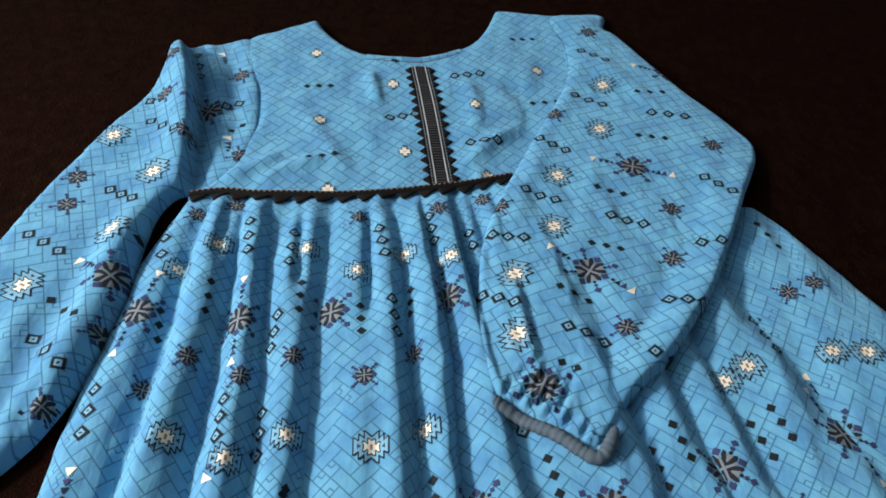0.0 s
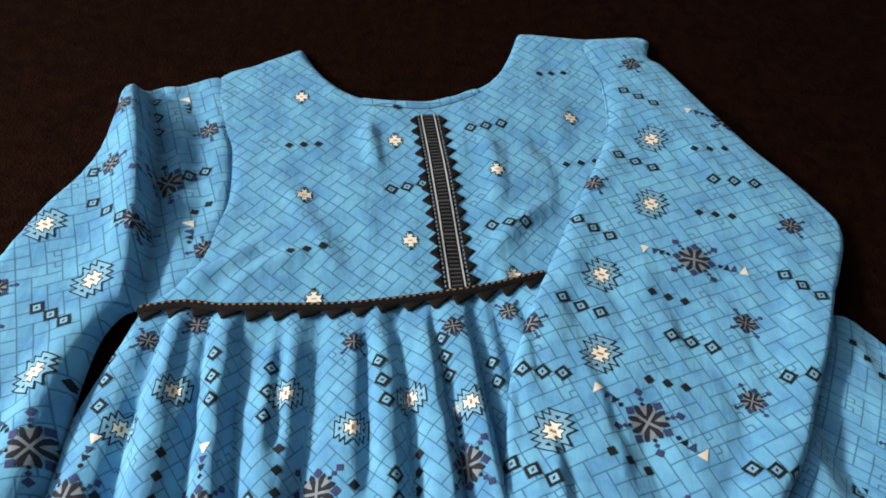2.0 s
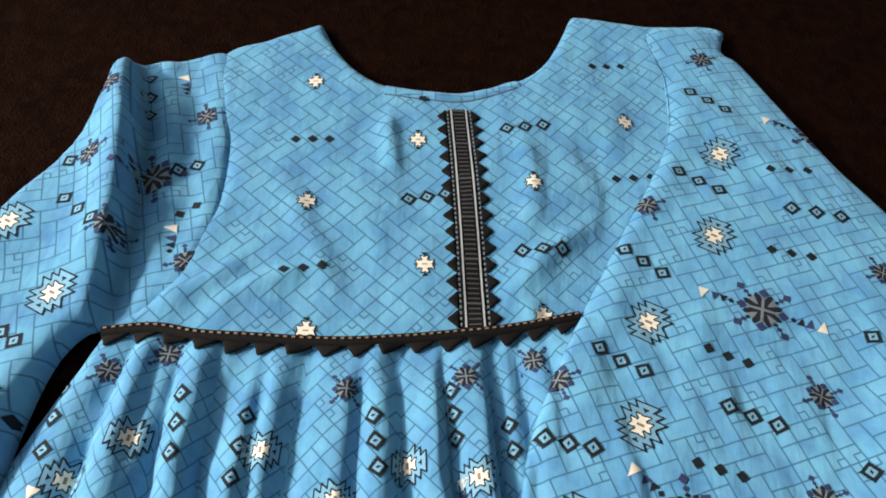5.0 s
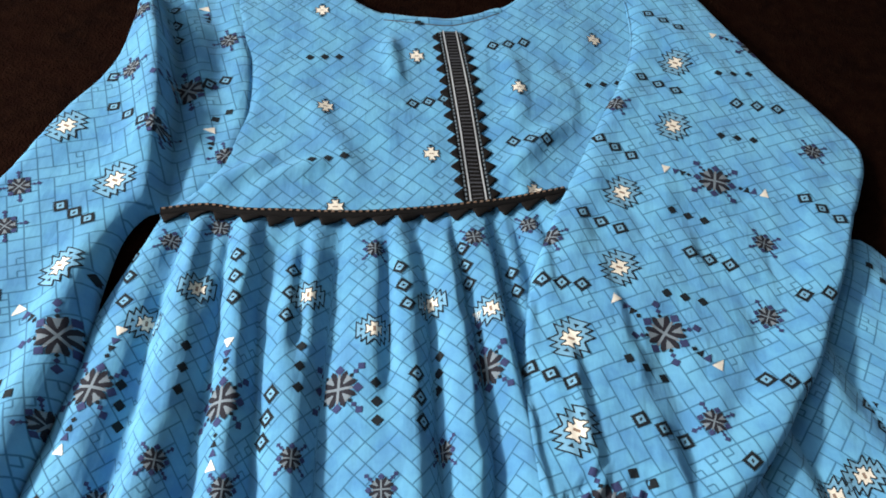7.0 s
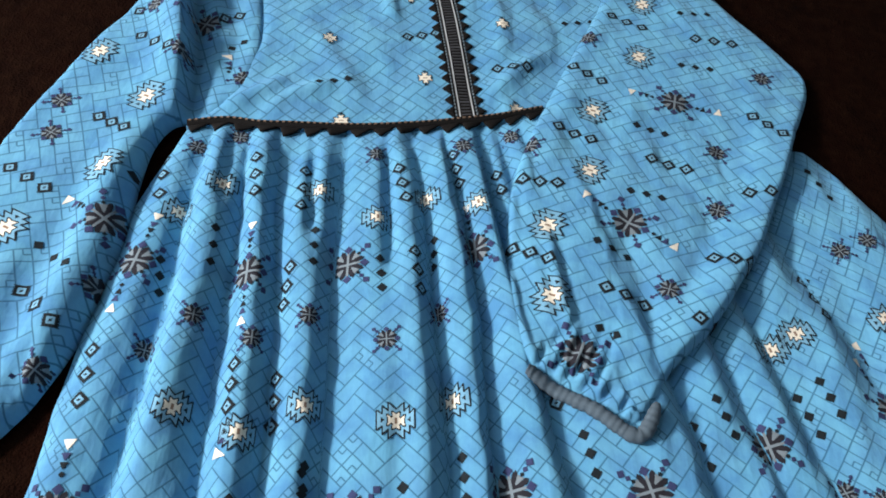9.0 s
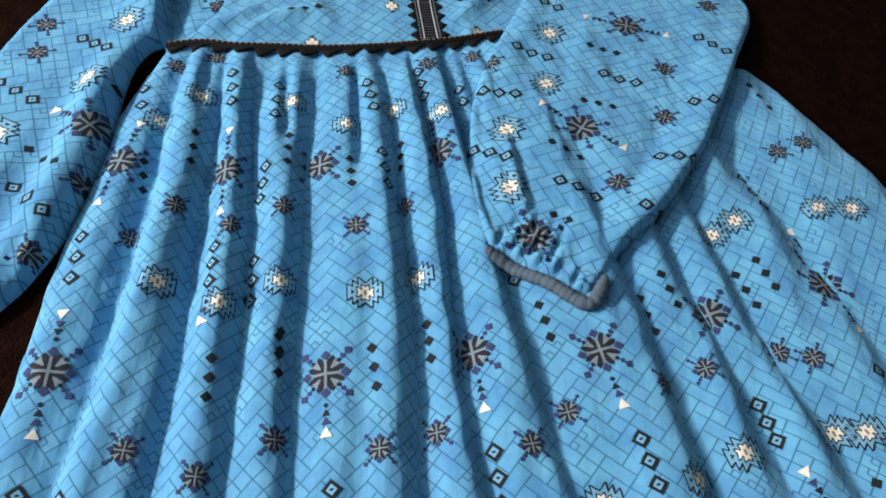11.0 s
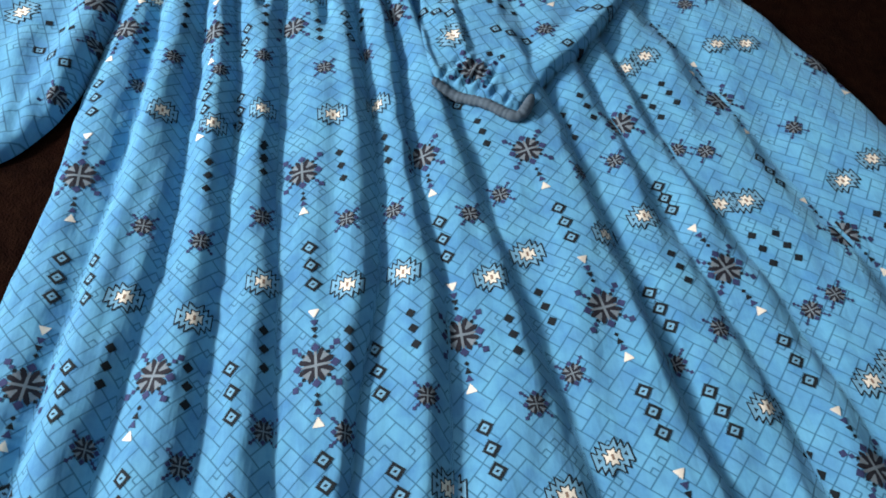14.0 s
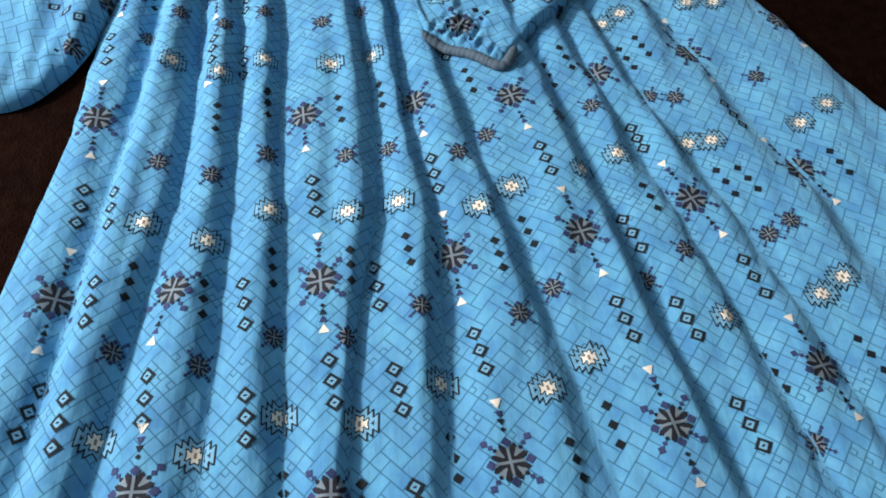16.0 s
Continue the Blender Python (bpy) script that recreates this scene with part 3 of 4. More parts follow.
def draw_tip_in(a, b):
    """Triangles in a row, each pointing back to its flower."""
    out = np.zeros(a.shape, int)
    for x, half, high, tone in ((0, 3.7, 6.4, 3), (-7.0, 2.7, 4.6, 2), (-12.2, 2.2, 4.0, 1)):
        t = (a - x + high / 2) / high
        out[(t > 0) & (t < 1) & (np.abs(b) < half * t + 0.2)] = tone
    out[np.abs(a + 17.0) + np.abs(b) < 1.8] = 1
    return out


def draw_tip(a, b):
    """A cream triangle, with a violet and a dark one and a dot leading to it."""
    out = np.zeros(a.shape, int)

    def triangle(x, half, high):
        t = (b + high / 2) / high
        return (t > 0) & (t < 1) & (np.abs(a - x - 0.8 * (t - 0.5)) < half * (1 - t) + 0.2)

    out[triangle(0, 3.3, 8.2)] = 3
    out[triangle(-7.6, 2.5, 6.0)] = 2
    out[triangle(-12.8, 2.3, 5.2)] = 1
    out[np.abs(a + 17.6) + np.abs(b) < 1.9] = 1
    return out


DRAW = {"cross": (draw_cross, 14), "small_cross": (draw_small_cross, 10), "diamond": (draw_diamond, 7), "square": (draw_square, 4.2),
        "flower": (draw_flower, 27.5), "little_flower": (draw_little_flower, 15.4), "tip": (draw_tip, 20), "tip_in": (draw_tip_in, 20)}
PRINTS = [INK, PURPLE, CREAM, STONE, TAN, MIST, BROWN]


def over_folds(flat, x, y, height):
    """Draws the cloth's width together where it climbs and dives over the folds."""
    xs = np.linspace(x - 0.045, x + 0.045, 241)
    h = height(np.stack([xs, np.full(len(xs), y)], 1))
    run = np.append(0, np.cumsum(np.hypot(np.diff(xs), np.diff(h))))
    run -= np.interp(x, xs, run)
    out = flat.copy()
    out[..., 0] = np.interp(flat[..., 0] - x, run, xs)
    return out


def motif(kind, x, y, degrees, cloth, size=1.0):
    """One printed motif, laid on the relief of its piece of cloth."""
    draw, reach = DRAW[kind]
    parent, height, within = cloth
    step = STITCH * 1000
    n = int(math.ceil(reach * size / step))
    k = np.arange(-n, n)
    ga, gb = np.meshgrid((k + 0.5) * step, (k + 0.5) * step, indexing="ij")
    tone = draw(ga / size, gb / size)
    c, s = math.cos(radians(degrees)), math.sin(radians(degrees))

    def lay(a, b):
        flat = np.stack([x + (a * c - b * s) / 1000, y + (a * s + b * c) / 1000], -1)
        return over_folds(flat, x, y, height) if height is skirt_height else flat

    used = np.argwhere(tone > 0)
    if not len(used):
        return None
    middle = lay(ga[used[:, 0], used[:, 1]], gb[used[:, 0], used[:, 1]])
    used = used[within(middle)]
    if len(used) < 4:
        return None
    corner = np.concatenate([used + o for o in ((0, 0), (1, 0), (1, 1), (0, 1))])
    keys, back_to = np.unique(corner, axis=0, return_inverse=True)
    back_to = back_to.ravel().reshape(4, -1).T
    flat = lay((keys[:, 0] - n) * step, (keys[:, 1] - n) * step)
    z = height(flat) + 0.00045
    verts = np.column_stack([flat, z])
    tones = tone[used[:, 0], used[:, 1]] - 1
    return mesh_object(kind.replace("_in", "") + "_motif", verts.tolist(), back_to.tolist(), None, parent, "", None, PRINTS, tones)


# ---- where the print's motifs lie: metres on the cloth, angles in degrees ----
BODICE_SMALL_CROSS = [(-0.095, 0.719), (-0.077, 0.598), (-0.01, 0.668), (0.007, 0.557), (0.075, 0.636), (0.144, 0.712), (0.084, 0.528), (-0.058, 0.5)]
FOLDED_SLEEVE_CROSS = [(0.196, 0.603), (0.147, 0.529), (0.137, 0.46), (0.1, 0.402), (0.098, 0.34), (0.21, 0.681)]
FLAT_SLEEVE_CROSS = [(-0.208, 0.502), (-0.257, 0.551), (-0.219, 0.427), (-0.268, 0.37)]
SKIRT_CROSS = [(-0.135, 0.421), (-0.066, 0.423), (-0.022, 0.401), (0.012, 0.425), (0.05, 0.421), (-0.13, 0.247), (-0.09, 0.234), (-0.055, 0.254), (-0.001, 0.247), (0.033, 0.264), (-0.161, 0.397), (0.248, 0.315), (0.267, 0.327), (-0.128, 0.082), (-0.082, 0.066), (-0.041, 0.093), (0.014, 0.088), (0.051, 0.101), (0.111, 0.095), (0.139, 0.118), (0.197, 0.131), (0.228, 0.148), (0.292, 0.164), (0.311, 0.164), (0.395, 0.184), (0.336, 0.343), (0.362, 0.343), (0.424, 0.203), (0.173, -0.03), (0.141, -0.053), (0.074, -0.045), (0.276, -0.002), (0.352, 0.015), (0.372, 0.028), (-0.133, -0.075), (-0.074, -0.086), (-0.027, -0.064), (0.022, -0.07)]
FOLDED_SLEEVE_LITTLE_FLOWER = [(0.304, 0.586), (0.244, 0.491), (0.232, 0.429), (0.18, 0.351), (0.152, 0.623), (0.091, 0.483), (0.208, 0.787)]
FLAT_SLEEVE_LITTLE_FLOWER = [(-0.27, 0.493), (-0.267, 0.459), (-0.215, 0.267), (-0.197, 0.328), (-0.234, 0.674), (-0.166, 0.67), (-0.142, 0.54), (-0.226, 0.611), (-0.190, 0.549)]
SKIRT_LITTLE_FLOWER = [(-0.159, 0.289), (-0.06, 0.315), (-0.01, 0.301), (0.023, 0.327), (-0.093, 0.296), (-0.131, 0.309), (-0.162, 0.461), (-0.133, 0.476), (-0.027, 0.464), (0.039, 0.48), (0.078, 0.497), (0.321, 0.401), (0.344, 0.411), (-0.127, 0.14), (-0.086, 0.126), (-0.047, 0.149), (0.012, 0.144), (0.045, 0.157), (0.217, 0.204), (0.188, 0.192), (0.272, 0.22), (0.293, 0.215), (0.374, 0.241), (0.125, 0.173), (0.1, 0.15), (-0.132, -0.018), (-0.078, -0.029), (-0.033, -0.009), (0.015, -0.013), (0.064, 0.008), (0.13, 0.002), (0.157, 0.025), (0.226, 0.031), (0.26, 0.054), (0.331, 0.07), (0.35, 0.08), (0.308, -0.094)]
BODICE_DIAMOND = [(-0.01, 0.611, 19, 0.013, 3), (0.054, 0.689, 16, 0.014, 3), (0.069, 0.576, 8, 0.013, 3)]
FOLDED_SLEEVE_DIAMOND = [(0.178, 0.659, -27, 0.015, 3), (0.253, 0.634, -4.29, 0.017, 3), (0.135, 0.583, -32, 0.014, 3), (0.116, 0.506, -25, 0.014, 3), (0.188, 0.477, -16, 0.014, 3), (0.283, 0.534, -43, 0.014, 3), (0.259, 0.446, 2.378, 0.016, 3), (0.136, 0.349, -21, 0.014, 3), (0.195, 0.326, -4.179, 0.017, 2), (0.084, 0.446, -7, 0.013, 3), (0.074, 0.382, -26, 0.013, 3), (0.218, 0.381, -10, 0.013, 3), (0.195, 0.746, -36, 0.015, 3)]
FLAT_SLEEVE_DIAMOND = [(-0.23, 0.574, -37, 0.018, 3), (-0.238, 0.479, -26, 0.012, 3), (-0.284, 0.423, -30, 0.017, 3), (-0.242, 0.322, -41, 0.019, 3), (-0.17, 0.615, 33, 0.013, 2), (-0.24, 0.607, 44, 0.01, 1), (-0.219, 0.704, -73, 0.020, 3)]
SKIRT_DIAMOND = [(-0.183, 0.448, -82, 0.019, 3), (-0.116, 0.449, -82, 0.017, 3), (-0.078, 0.442, -88, 0.018, 3), (-0.01, 0.449, -76, 0.015, 3), (0.031, 0.471, -79, 0.014, 3), (0.065, 0.455, -78, 0.015, 2), (0.006, 0.371, -80, 0.015, 3), (-0.078, 0.354, -92, 0.014, 3), (-0.188, 0.284, -85, 0.017, 3), (-0.101, 0.278, -88, 0.014, 3), (-0.076, 0.273, -87, 0.015, 3), (0.095, 0.278, -69, 0.01, 2), (0.287, 0.374, -74, 0.015, 3), (-0.013, 0.121, -82, 0.015, 3), (-0.176, 0.115, -88, 0.015, 3), (-0.155, 0.113, -86, 0.016, 3), (-0.151, 0.031, -91, 0.015, 3), (-0.056, 0.03, -82, 0.016, 3)]
SKIRT_DIAMOND_B = [(0.032, 0.045, -83, 0.016, 3), (0.098, -0.01, -80, 0.014, 3), (0.198, 0.009, -77, 0.014, 3), (0.242, 0.01, -72, 0.014, 3), (0.22, 0.085, -72, 0.014, 3), (0.302, 0.045, -75, 0.015, 3), (0.165, 0.154, -80, 0.014, 3), (0.335, 0.207, -70, 0.013, 3), (0.078, 0.146, -83, 0.015, 3), (0.248, 0.182, -77, 0.012, 3), (-0.172, -0.04, -102, 0.015, 3), (-0.153, -0.051, -91, 0.015, 3), (-0.108, -0.036, -87, 0.015, 3), (-0.047, -0.052, -85, 0.014, 3), (0.003, -0.029, -82, 0.015, 3), (0.044, -0.036, -80, 0.014, 3), (0.054, -0.112, -78, 0.01, 2), (0.264, -0.066, -75, 0.015, 3)]
BODICE_SQUARE = [(-0.097, 0.655, 10, 0.012, 3), (-0.08, 0.54, 15, 0.012, 3), (0.12, 0.772, 12, 0.012, 3), (0.135, 0.654, 12, 0.013, 3)]
FOLDED_SLEEVE_SQUARE = [(0.244, 0.669, 8, 0.014, 3), (0.233, 0.596, -5, 0.013, 3), (0.181, 0.514, -15, 0.012, 3), (0.166, 0.441, -11, 0.012, 3), (0.134, 0.389, -23, 0.012, 3), (0.128, 0.317, -32, 0.011, 2)]
FLAT_SLEEVE_SQUARE = [(-0.244, 0.359, -36, 0.016, 3), (-0.198, 0.423, -80, 0.011, 1), (-0.149, 0.586, -137, 0.012, 2)]
SKIRT_SQUARE = [(-0.131, 0.379, -86, 0.014, 3), (-0.164, 0.355, -81, 0.012, 3), (-0.065, 0.386, -85, 0.014, 3), (-0.018, 0.365, -84, 0.012, 3), (0.019, 0.388, -90, 0.011, 3), (-0.051, 0.218, -87, 0.013, 2), (0.039, 0.229, -84, 0.012, 3), (0.113, 0.247, -76, 0.012, 3), (0.184, 0.257, -77, 0.013, 3), (0.2, 0.274, -69, 0.012, 3), (0.274, 0.292, -71, 0.012, 3), (0.258, 0.281, -70, 0.013, 3), (0.319, 0.481, -65, 0.014, 3), (-0.089, 0.196, -88, 0.012, 3), (-0.052, 0.214, -84, 0.012, 3), (0.005, 0.208, -82, 0.013, 3), (-0.081, 0.031, -86, 0.012, 3), (-0.038, 0.057, -85, 0.013, 3)]
SKIRT_SQUARE_B = [(0.016, 0.053, -87, 0.012, 3), (0.055, 0.067, -83, 0.012, 3), (0.119, 0.062, -82, 0.012, 3), (0.143, 0.087, -75, 0.012, 3), (-0.129, 0.045, -94, 0.012, 3), (0.241, 0.115, -74, 0.012, 3), (0.307, 0.133, -71, 0.013, 3), (0.324, 0.133, -65, 0.012, 3), (0.408, 0.15, -69, 0.012, 3), (0.294, -0.031, -74, 0.013, 3), (0.178, -0.064, -81, 0.013, 3), (0.077, -0.08, -83, 0.013, 3), (0.149, -0.089, -75, 0.011, 3), (0.364, -0.022, -69, 0.013, 3), (-0.023, -0.099, -85, 0.011, 2), (0.023, -0.107, -88, 0.01, 2)]
FOLDED_SLEEVE_FLOWER = [(0.219, 0.547, -13, 2), (0.161, 0.411, -34, 2), (0.113, 0.297, 999, 0), (0.286, 0.714, -12, 1)]
FLAT_SLEEVE_FLOWER = [(-0.205, 0.379, -30, 1), (-0.185, 0.606, 999, 0)]
SKIRT_FLOWER = [(-0.105, 0.346, -86, 2), (0.048, 0.381, -81, 1), (-0.179, 0.351, -99, 2), (-0.04, 0.361, 999, 0), (-0.18, 0.186, -87, 2), (-0.022, 0.191, 95, 1), (0.068, 0.211, 99, 1), (0.149, 0.213, 104, 1), (0.23, 0.246, 999, 0), (0.321, 0.275, -68, 2), (0.425, 0.324, -78, 1), (0.278, 0.103, -67, 2), (0.378, 0.134, -59, 2), (0.184, 0.07, -76, 2), (0.088, 0.054, -84, 2), (-0.004, 0.031, -85, 2), (-0.101, 0.026, 77, 1), (-0.176, 0.023, -93, 2), (0.112, -0.099, -82, 1), (0.216, -0.08, -79, 2), (0.33, -0.042, -73, 2), (-0.105, -0.108, -90, 1)]
SKIRT_FLOWER_B = [(0.006, -0.115, 999, 0)]
SKIRT_TIP = [(-0.099, 0.221, -98), (0.31, 0.323, 107), (0.438, 0.287, -80)]
FLAT_SLEEVE_TIP = [(-0.195, 0.709, 114), (-0.159, 0.564, 104)]
PRINT = {'bodice': {'small_cross': BODICE_SMALL_CROSS, 'diamond': BODICE_DIAMOND, 'square': BODICE_SQUARE}, 'folded_sleeve': {'cross': FOLDED_SLEEVE_CROSS, 'little_flower': FOLDED_SLEEVE_LITTLE_FLOWER, 'diamond': FOLDED_SLEEVE_DIAMOND, 'square': FOLDED_SLEEVE_SQUARE, 'flower': FOLDED_SLEEVE_FLOWER}, 'flat_sleeve': {'cross': FLAT_SLEEVE_CROSS, 'little_flower': FLAT_SLEEVE_LITTLE_FLOWER, 'diamond': FLAT_SLEEVE_DIAMOND, 'square': FLAT_SLEEVE_SQUARE, 'flower': FLAT_SLEEVE_FLOWER, 'tip': FLAT_SLEEVE_TIP}, 'skirt': {'cross': SKIRT_CROSS, 'little_flower': SKIRT_LITTLE_FLOWER, 'diamond': SKIRT_DIAMOND+SKIRT_DIAMOND_B, 'square': SKIRT_SQUARE+SKIRT_SQUARE_B, 'flower': SKIRT_FLOWER+SKIRT_FLOWER_B, 'tip': SKIRT_TIP}}



# ---- the room ----
def thing(name, label, category, place=(0, 0, 0), kind=""):
    return tagged(new(name), label, category, kind=kind)


tagged(slab("floor", (-1.25, -1.8, -0.55), (2.4, 2.8, -0.5), FLOOR), "plain dull brown floor below the bed", "floor", kind="structure")
tagged(slab("ceiling", (-1.25, -1.8, 2.2), (2.4, 2.8, 2.28), WALL), "plain pale ceiling", "ceiling", kind="structure")
tagged(slab("wall_east", (2.3, -1.7, -0.5), (2.4, 2.7, 2.2), WALL), "plain pale plaster wall", "wall", kind="structure")
tagged(slab("wall_south", (-1.25, -1.8, -0.5), (2.4, -1.7, 2.2), WALL), "plain pale plaster wall", "wall", kind="structure")
tagged(slab("wall_north", (-1.25, 2.7, -0.5), (2.4, 2.8, 2.2), WALL), "plain pale plaster wall", "wall", kind="structure")


def wall_with_opening():
    """Unseen wall, its opening added to let light in: four blocks round it, as one mesh."""
    verts, faces = [], []
    for (y0, z0), (y1, z1) in (((-1.7, -0.5), (2.7, 0.35)), ((-1.7, 0.35), (-0.9, 2.15)), ((2.45, 0.35), (2.7, 2.15)), ((-1.7, 2.15), (2.7, 2.2))):
        b = len(verts)
        verts += [(x, y, z) for z in (z0, z1) for y in (y0, y1) for x in (-1.25, -1.15)]
        faces += [tuple(b + i for i in q) for q in ((0, 2, 3, 1), (4, 5, 7, 6), (0, 1, 5, 4), (2, 6, 7, 3), (0, 4, 6, 2), (1, 3, 7, 5))]
    return tagged(mesh_object("wall_west", verts, faces, WALL, smooth=False), "pale plaster wall with a wide window opening", "wall", kind="structure")


wall_with_opening()
slab_bed = slab("mattress", (-0.95, -1.0, -0.5), (1.15, 1.35, -0.014), plaster("ticking", (0.3, 0.26, 0.22, 1)))
tagged(slab_bed, "plain bed base and mattress under a dark bedspread", "mattress")


def bedspread():
    nx, ny = 150, 160
    xs, ys = np.linspace(-1.0, 1.2, nx), np.linspace(-1.05, 1.4, ny)
    pts = np.stack([a.ravel() for a in np.meshgrid(xs, ys)], 1)
    clear = np.clip(np.maximum(np.abs(pts[:, 0] - 0.1) - 0.45, np.abs(pts[:, 1] - 0.3) - 0.55) / 0.2, 0, 1)
    z = 0.0006 * ripple(pts, 0.06, 31) - 0.0012 + clear * 0.004 * ripple(pts, 0.35, 32)
    edge = np.minimum.reduce([pts[:, 0] + 1.0, 1.2 - pts[:, 0], pts[:, 1] + 1.05, 1.4 - pts[:, 1]])
    z = z - 0.25 * np.clip(1 - edge / 0.05, 0, 1) ** 2
    verts = np.column_stack([pts, z]).tolist()
    faces = [(r * nx + c, r * nx + c + 1, (r + 1) * nx + c + 1, (r + 1) * nx + c) for r in range(ny - 1) for c in range(nx - 1)]
    return tagged(mesh_object("bedspread", verts, faces, PLUSH), "dark brown plush bedspread lying flat under the dress", "bedspread")


bedspread()

# ---- the dress ----
dress = thing("dress", "blue printed cotton dress with black braid, laid flat on a bedspread", "dress")
skirt = skirt_mesh(dress)
bodice = panel("bodice", BODICE_EDGE, bodice_height, turned_uv(WAY["bodice"], 0.3), dress, "smooth blue bodice with a round neckline")
flat_sleeve = panel("sleeve", FLAT_EDGE, flat_height, turned_uv(WAY["flat_sleeve"], 0.71), dress, "long blue sleeve lying straight beside the body")
folded_sleeve = panel("sleeve", FOLDED_EDGE, folded_height, turned_uv(WAY["folded_sleeve"], 0.17), dress, "full blue sleeve folded over the skirt, gathered at its wrist", 0.0023)


def ribbon(name, line, half, lift, height, mat, parent, label="", dome=0.0006, uv=None, across_n=6):
    """A flat band along a line, on the relief of the cloth below."""
    t = np.gradient(line, axis=0)
    nrm = np.stack([-t[:, 1], t[:, 0]], 1) / np.linalg.norm(t, axis=1, keepdims=True)
    q = np.linspace(-1, 1, across_n)
    flat = np.concatenate([line + nrm * half * v for v in q])
    z = height(flat).reshape(across_n, -1) + lift + dome * (1 - q[:, None] ** 4)
    z[0] -= lift + dome
    z[-1] -= lift + dome
    m = len(line)
    verts = np.column_stack([flat, z.ravel()]).tolist()
    faces = [(r * m + c, r * m + c + 1, (r + 1) * m + c + 1, (r + 1) * m + c) for r in range(across_n - 1) for c in range(m - 1)]
    return mesh_object(name, verts, faces, mat, parent, label, uv(flat) if uv is not None else None)


def joined_bits(name, rows, height, lift, mat, parent, label=""):
    """Short raised stitches: middle, direction, length and width of each."""
    verts, faces = [], []
    for (x, y), (dx, dy), long, wide in rows:
        b = len(verts)
        for u, v in ((-1, -1), (1, -1), (1, 1), (-1, 1)):
            verts.append((x + dx * u * long / 2 - dy * v * wide / 2, y + dy * u * long / 2 + dx * v * wide / 2))
        faces.append((b, b + 1, b + 2, b + 3))
    flat = np.array(verts)
    low, high = height(flat) + lift - 0.0004, height(flat) + lift + 0.0005
    count = len(flat)
    out = [(*p, z) for p, z in zip(flat, low)] + [(*p, z) for p, z in zip(flat, high)]
    quads = []
    for a, b, c, d in faces:
        quads.append(tuple(count + i for i in (a, b, c, d)))
        quads += [(p, q, count + q, count + p) for p, q in ((a, b), (b, c), (c, d), (d, a))]
    return tagged(mesh_object(name, out, quads, mat, parent, label, smooth=False), kind="stuff")


def braid_point(points, height, parent):
    """One black woven tooth at the edge of the braid: a rounded triangle with thickness."""
    p = np.array(points)
    mid = p.mean(0)
    ring = []
    for i in range(3):
        a, b = p[i], p[(i + 1) % 3]
        ring += [a + (mid - a) * 0.06, a + (b - a) * 0.22, a + (b - a) * 0.5 + (mid - (a + b) / 2) * 0.05, a + (b - a) * 0.78]
    ring = np.array(ring)
    inner = mid + (ring - mid) * 0.7
    zr, zi = height(ring), height(inner)
    n = len(ring)
    verts = [(*q, z) for q, z in zip(ring, zr)] + [(*q, z + 0.0013) for q, z in zip(ring, zr)] + [(*q, z + 0.0018) for q, z in zip(inner, zi)]
    faces = [(i, (i + 1) % n, n + (i + 1) % n, n + i) for i in range(n)]
    faces += [(n + i, n + (i + 1) % n, 2 * n + (i + 1) % n, 2 * n + i) for i in range(n)]
    faces.append(tuple(2 * n + i for i in range(n)))
    return mesh_object("braid_point", verts, faces, BLACK_BRAID, parent)


def placket():
    top, end = np.array((0.0165, 0.703)), np.array((0.0425, 0.514))
    bow = np.array((0.0025, 0.0))
    t = np.linspace(0, 1, 60)[:, None]
    line = top + (end - top) * t + bow * (4 * t * (1 - t)) * 0.4
    way = (end - top) / np.linalg.norm(end - top)
    side = np.array((-way[1], way[0]))
    length = np.linalg.norm(end - top)
    band = ribbon("placket_braid", line, 0.0105, 0.0012, bodice_height, BLACK_BRAID, dress, "black braid strip with silver ladder stitching down the front")

    def at(run, off):
        k = min(max(run / length, 0), 1)
        return top + (end - top) * k + bow * (4 * k * (1 - k)) * 0.4 + side * off

    teeth = 14
    for sign in (-1, 1):
        for i in range(teeth):
            a, b = i * length / teeth, (i + 1) * length / teeth
            reach = 0.0172 if i % 2 else 0.0163
            braid_point([at(a, sign * 0.0095), at(b, sign * 0.0095), at(a + (b - a) * 0.50, sign * reach)], bodice_height, band)
    rows = []
    for i in range(50):
        rows.append((at((i + 0.5) * length / 50, 0), side, 0.0074 if i % 9 else 0.0090, 0.0007 if i % 9 else 0.0012))
    joined_bits("ladder_stitching", rows, bodice_height, 0.0019, DULL, band, "dull grey ladder of short cross stitches")
    for off in (-0.0056, 0.0056):
        rows = [(at((i + 0.5) * length / 40, off), way, length / 40 * 1.02, 0.0011) for i in range(40)]
        joined_bits("edge_cord", rows, bodice_height, 0.0019, SILVER, band, "thin silver cord")
    for off in (-0.0085, 0.0085):
        rows = [(at((i + 0.5) * length / 46, off), way, 0.0019, 0.0010) for i in range(46)]
        joined_bits("dotted_stitching", rows, bodice_height, 0.0019, STONE, band, "dotted grey stitching")
    return band


def seam_height(pts):
    return 0.0078 + 0.0008 * ripple(pts, 0.09, 41)


def tooth_height(pts):
    """From the braid down onto the gathers below it."""
    w = np.clip(to_line(pts, YOKE)[0] / 0.009, 0, 1)
    return seam_height(pts) * (1 - w) + (skirt_height(pts) + 0.0010) * w


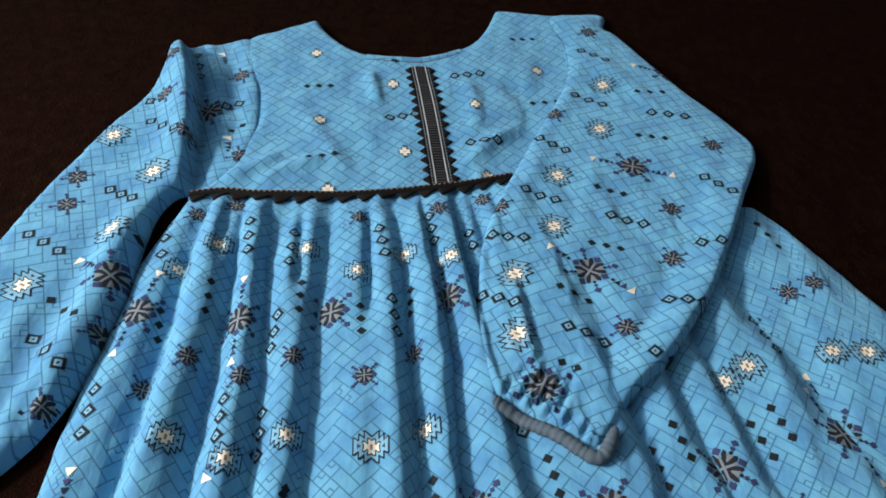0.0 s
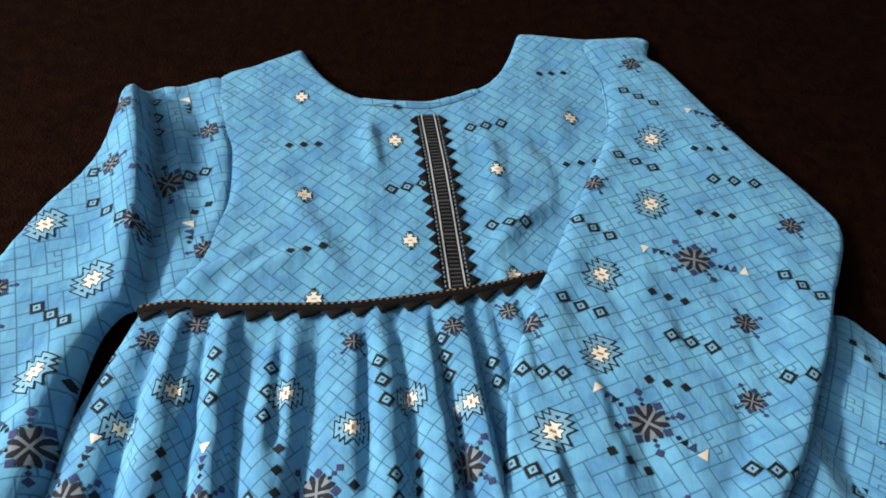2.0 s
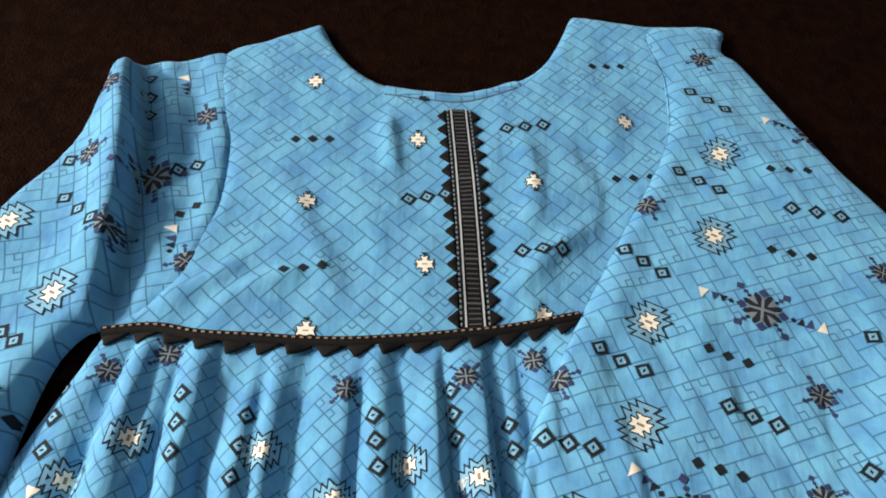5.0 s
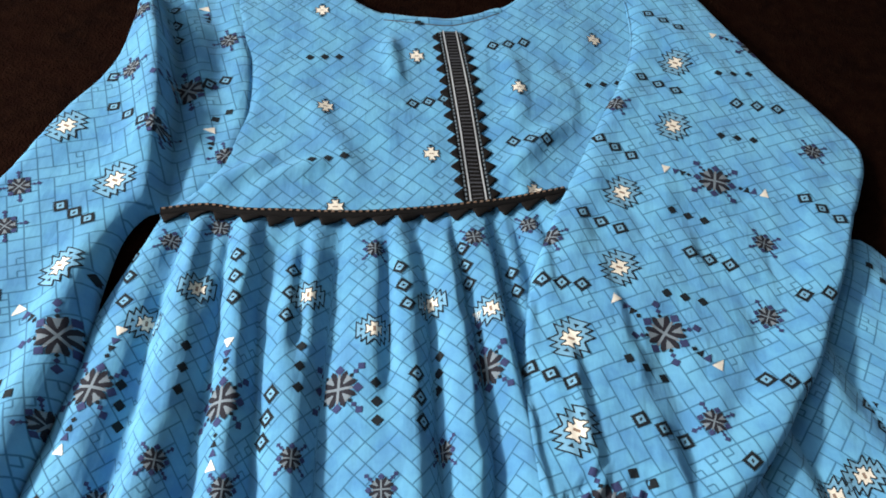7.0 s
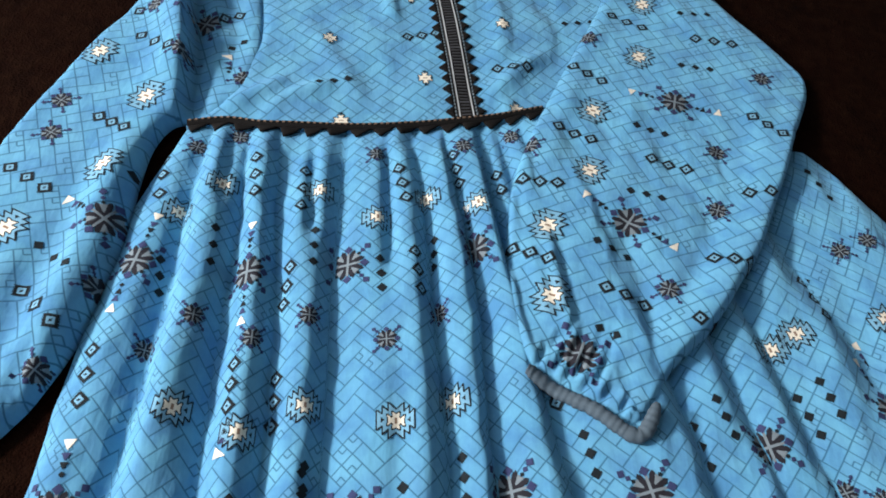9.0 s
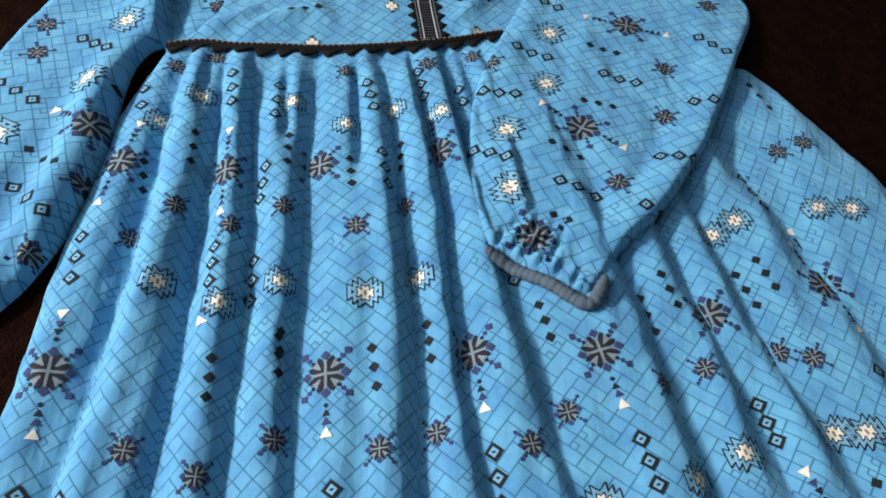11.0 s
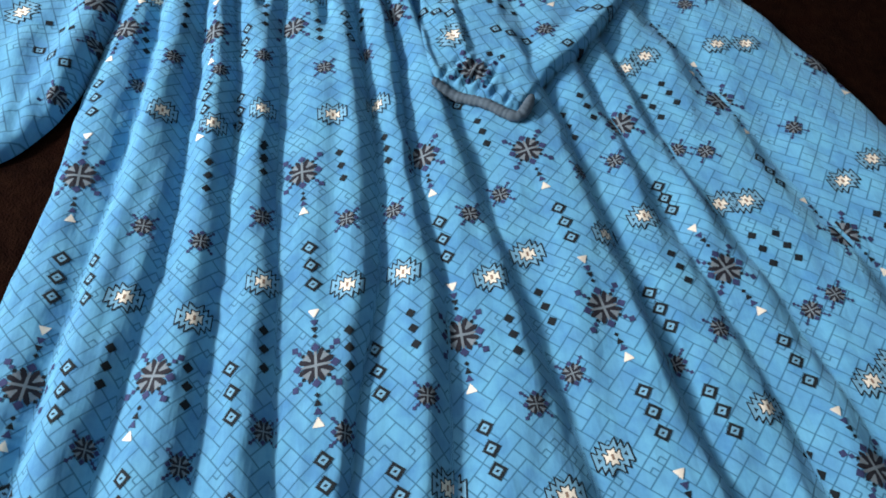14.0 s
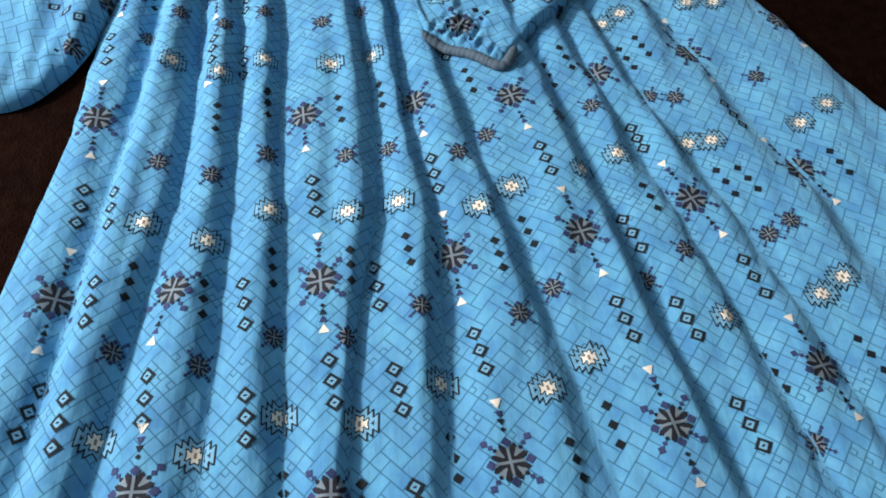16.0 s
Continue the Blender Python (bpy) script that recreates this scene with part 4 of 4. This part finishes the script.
def waist_braid():
    line = YOKE
    band = ribbon("waist_braid", line, 0.0037, 0.0010, seam_height, BLACK_BRAID, dress, "black braid along the high waist seam with pointed lower edge", 0.0007)
    run = np.append(0, np.cumsum(np.linalg.norm(np.diff(line, axis=0), axis=1)))

    def at(s, off):
        s2 = min(max(s, 0), run[-1])
        p = np.array((np.interp(s2, run, line[:, 0]), np.interp(s2, run, line[:, 1])))
        q = np.array((np.interp(min(s2 + 0.004, run[-1]), run, line[:, 0]), np.interp(min(s2 + 0.004, run[-1]), run, line[:, 1])))
        q = q - np.array((np.interp(max(s2 - 0.004, 0), run, line[:, 0]), np.interp(max(s2 - 0.004, 0), run, line[:, 1])))
        q /= np.linalg.norm(q)
        return p + np.array((-q[1], q[0])) * off, q

    teeth, rng = 16, random.Random(4)
    for i in range(teeth):
        a, b = i * run[-1] / teeth, (i + 1) * run[-1] / teeth
        deep = -0.0098 - rng.uniform(0, 0.002)
        braid_point([at(a, -0.0035)[0], at(b - 0.001, -0.0035)[0], at(a + (b - a) * rng.uniform(0.1, 0.3), deep)[0]], tooth_height, band)
    rows = []
    for i in range(60):
        p, q = at((i + 0.5) * run[-1] / 60, 0.0006)
        rows.append((p, q, 0.0021, 0.0009))
    joined_bits("dotted_stitching", rows, seam_height, 0.0022, TAN, band, "dull brown dotted stitching")
    return band


placket()
waist_braid()

NECK = flowing([(-0.041, 0.7205), (-0.017, 0.7185), (0.010, 0.7195), (0.031, 0.7265), (0.060, 0.7425)], 0.003)
neckband = ribbon("neckband", NECK - np.array((0.0, 0.0015)), 0.0058, 0.0008, bodice_height, COTTON, dress, "narrow blue band along the neckline", 0.0005, turned_uv(53.0, 0.2))

ribbon("neck_seam", NECK - np.array((0.0, 0.0078)), 0.0007, 0.0003, bodice_height, SHADED_BACK, dress, "fine dark seam below the neckband", 0.0002)


def wrist():
    """The gathered elastic wrist, a ribbed roll of cloth."""
    line = CUFF_LINE
    t = np.gradient(line, axis=0)
    nrm = np.stack([-t[:, 1], t[:, 0]], 1) / np.linalg.norm(t, axis=1, keepdims=True)
    around = 14
    verts, faces = [], []
    base = np.convolve(np.pad(skirt_height(line), 12, mode="edge"), np.ones(25) / 25, "valid")
    for i, (p, q) in enumerate(zip(line, nrm)):
        rib = 1 + 0.060 * math.sin(i * 1.42 + math.sin(i * 0.21)) + 0.05 * math.sin(i * 0.53 + 1)
        rib *= min(1.0, 0.45 + 0.055 * (len(line) - 1 - i), 0.6 + 0.08 * i)
        for k in range(around):
            w = 2 * math.pi * k / around
            verts.append((p[0] + q[0] * math.cos(w) * 0.0047 * rib, p[1] + q[1] * math.cos(w) * 0.0047 * rib, base[i] + 0.0036 + math.sin(w) * 0.0042 * rib))
    for i in range(len(line) - 1):
        faces += [(i * around + k, i * around + (k + 1) % around, (i + 1) * around + (k + 1) % around, (i + 1) * around + k) for k in range(around)]
    faces += [tuple(range(around))[::-1], tuple((len(line) - 1) * around + k for k in range(around))]
    return mesh_object("wrist_elastic", verts, faces, SHADED_BACK, folded_sleeve, "ribbed grey-blue elastic wrist showing the cloth's reverse")


wrist()

# ---- the print ----
CLOTH = {
    "bodice": (bodice, bodice_height, lambda p: inside(p, BODICE_EDGE)),
    "neckband": (neckband, lambda p: bodice_height(p) + 0.0015, lambda p: inside(p, BODICE_EDGE)),
    "skirt": (skirt, skirt_height, in_skirt),
    "folded_sleeve": (folded_sleeve, folded_height, lambda p: inside(p, FOLDED_EDGE)),
    "flat_sleeve": (flat_sleeve, flat_height, lambda p: inside(p, FLAT_EDGE)),
}


def cloth_way(cloth, x, y):
    return float(skirt_way(np.array([(x, y)]))[0]) if cloth == "skirt" else WAY[cloth]


PRINT_SIZE = {("cross", False): 1.08, ("cross", True): 0.90, ("little_flower", True): 0.92}
for cloth, kinds in PRINT.items():
    for kind, rows in kinds.items():
        for row in rows:
            x, y = row[:2]
            if kind in ("diamond", "square"):
                degrees, gap, count = row[2:]
                c, s = math.cos(radians(degrees)), math.sin(radians(degrees))
                for i in range(int(count)):
                    motif(kind, x + c * gap * i, y + s * gap * i, degrees, CLOTH[cloth], 1.06 if kind == "diamond" else 1.05)
            elif kind == "flower":
                degrees, tips = row[2:]
                if degrees > 900:
                    degrees = cloth_way(cloth, x, y)
                motif(kind, x, y, degrees, CLOTH[cloth], 0.82 if cloth == "skirt" else 0.86)
                for turn in ((180, 0), (180,), ())[0 if tips == 2 else 1 if tips == 1 else 2]:
                    w = radians(degrees + turn)
                    motif("tip_in" if cloth == "skirt" else "tip", x + math.cos(w) * 0.0372, y + math.sin(w) * 0.0372, degrees + turn, CLOTH[cloth], 1.0)
            elif kind == "tip":
                motif(kind, x, y, row[2], CLOTH[cloth], 1.0)
            else:
                motif(kind, x, y, cloth_way(cloth, x, y), CLOTH[cloth], PRINT_SIZE.get((kind, cloth == "skirt"), 1.0))
motif("square", -0.0112, 0.7095, 48.0, CLOTH["neckband"], 1.0)
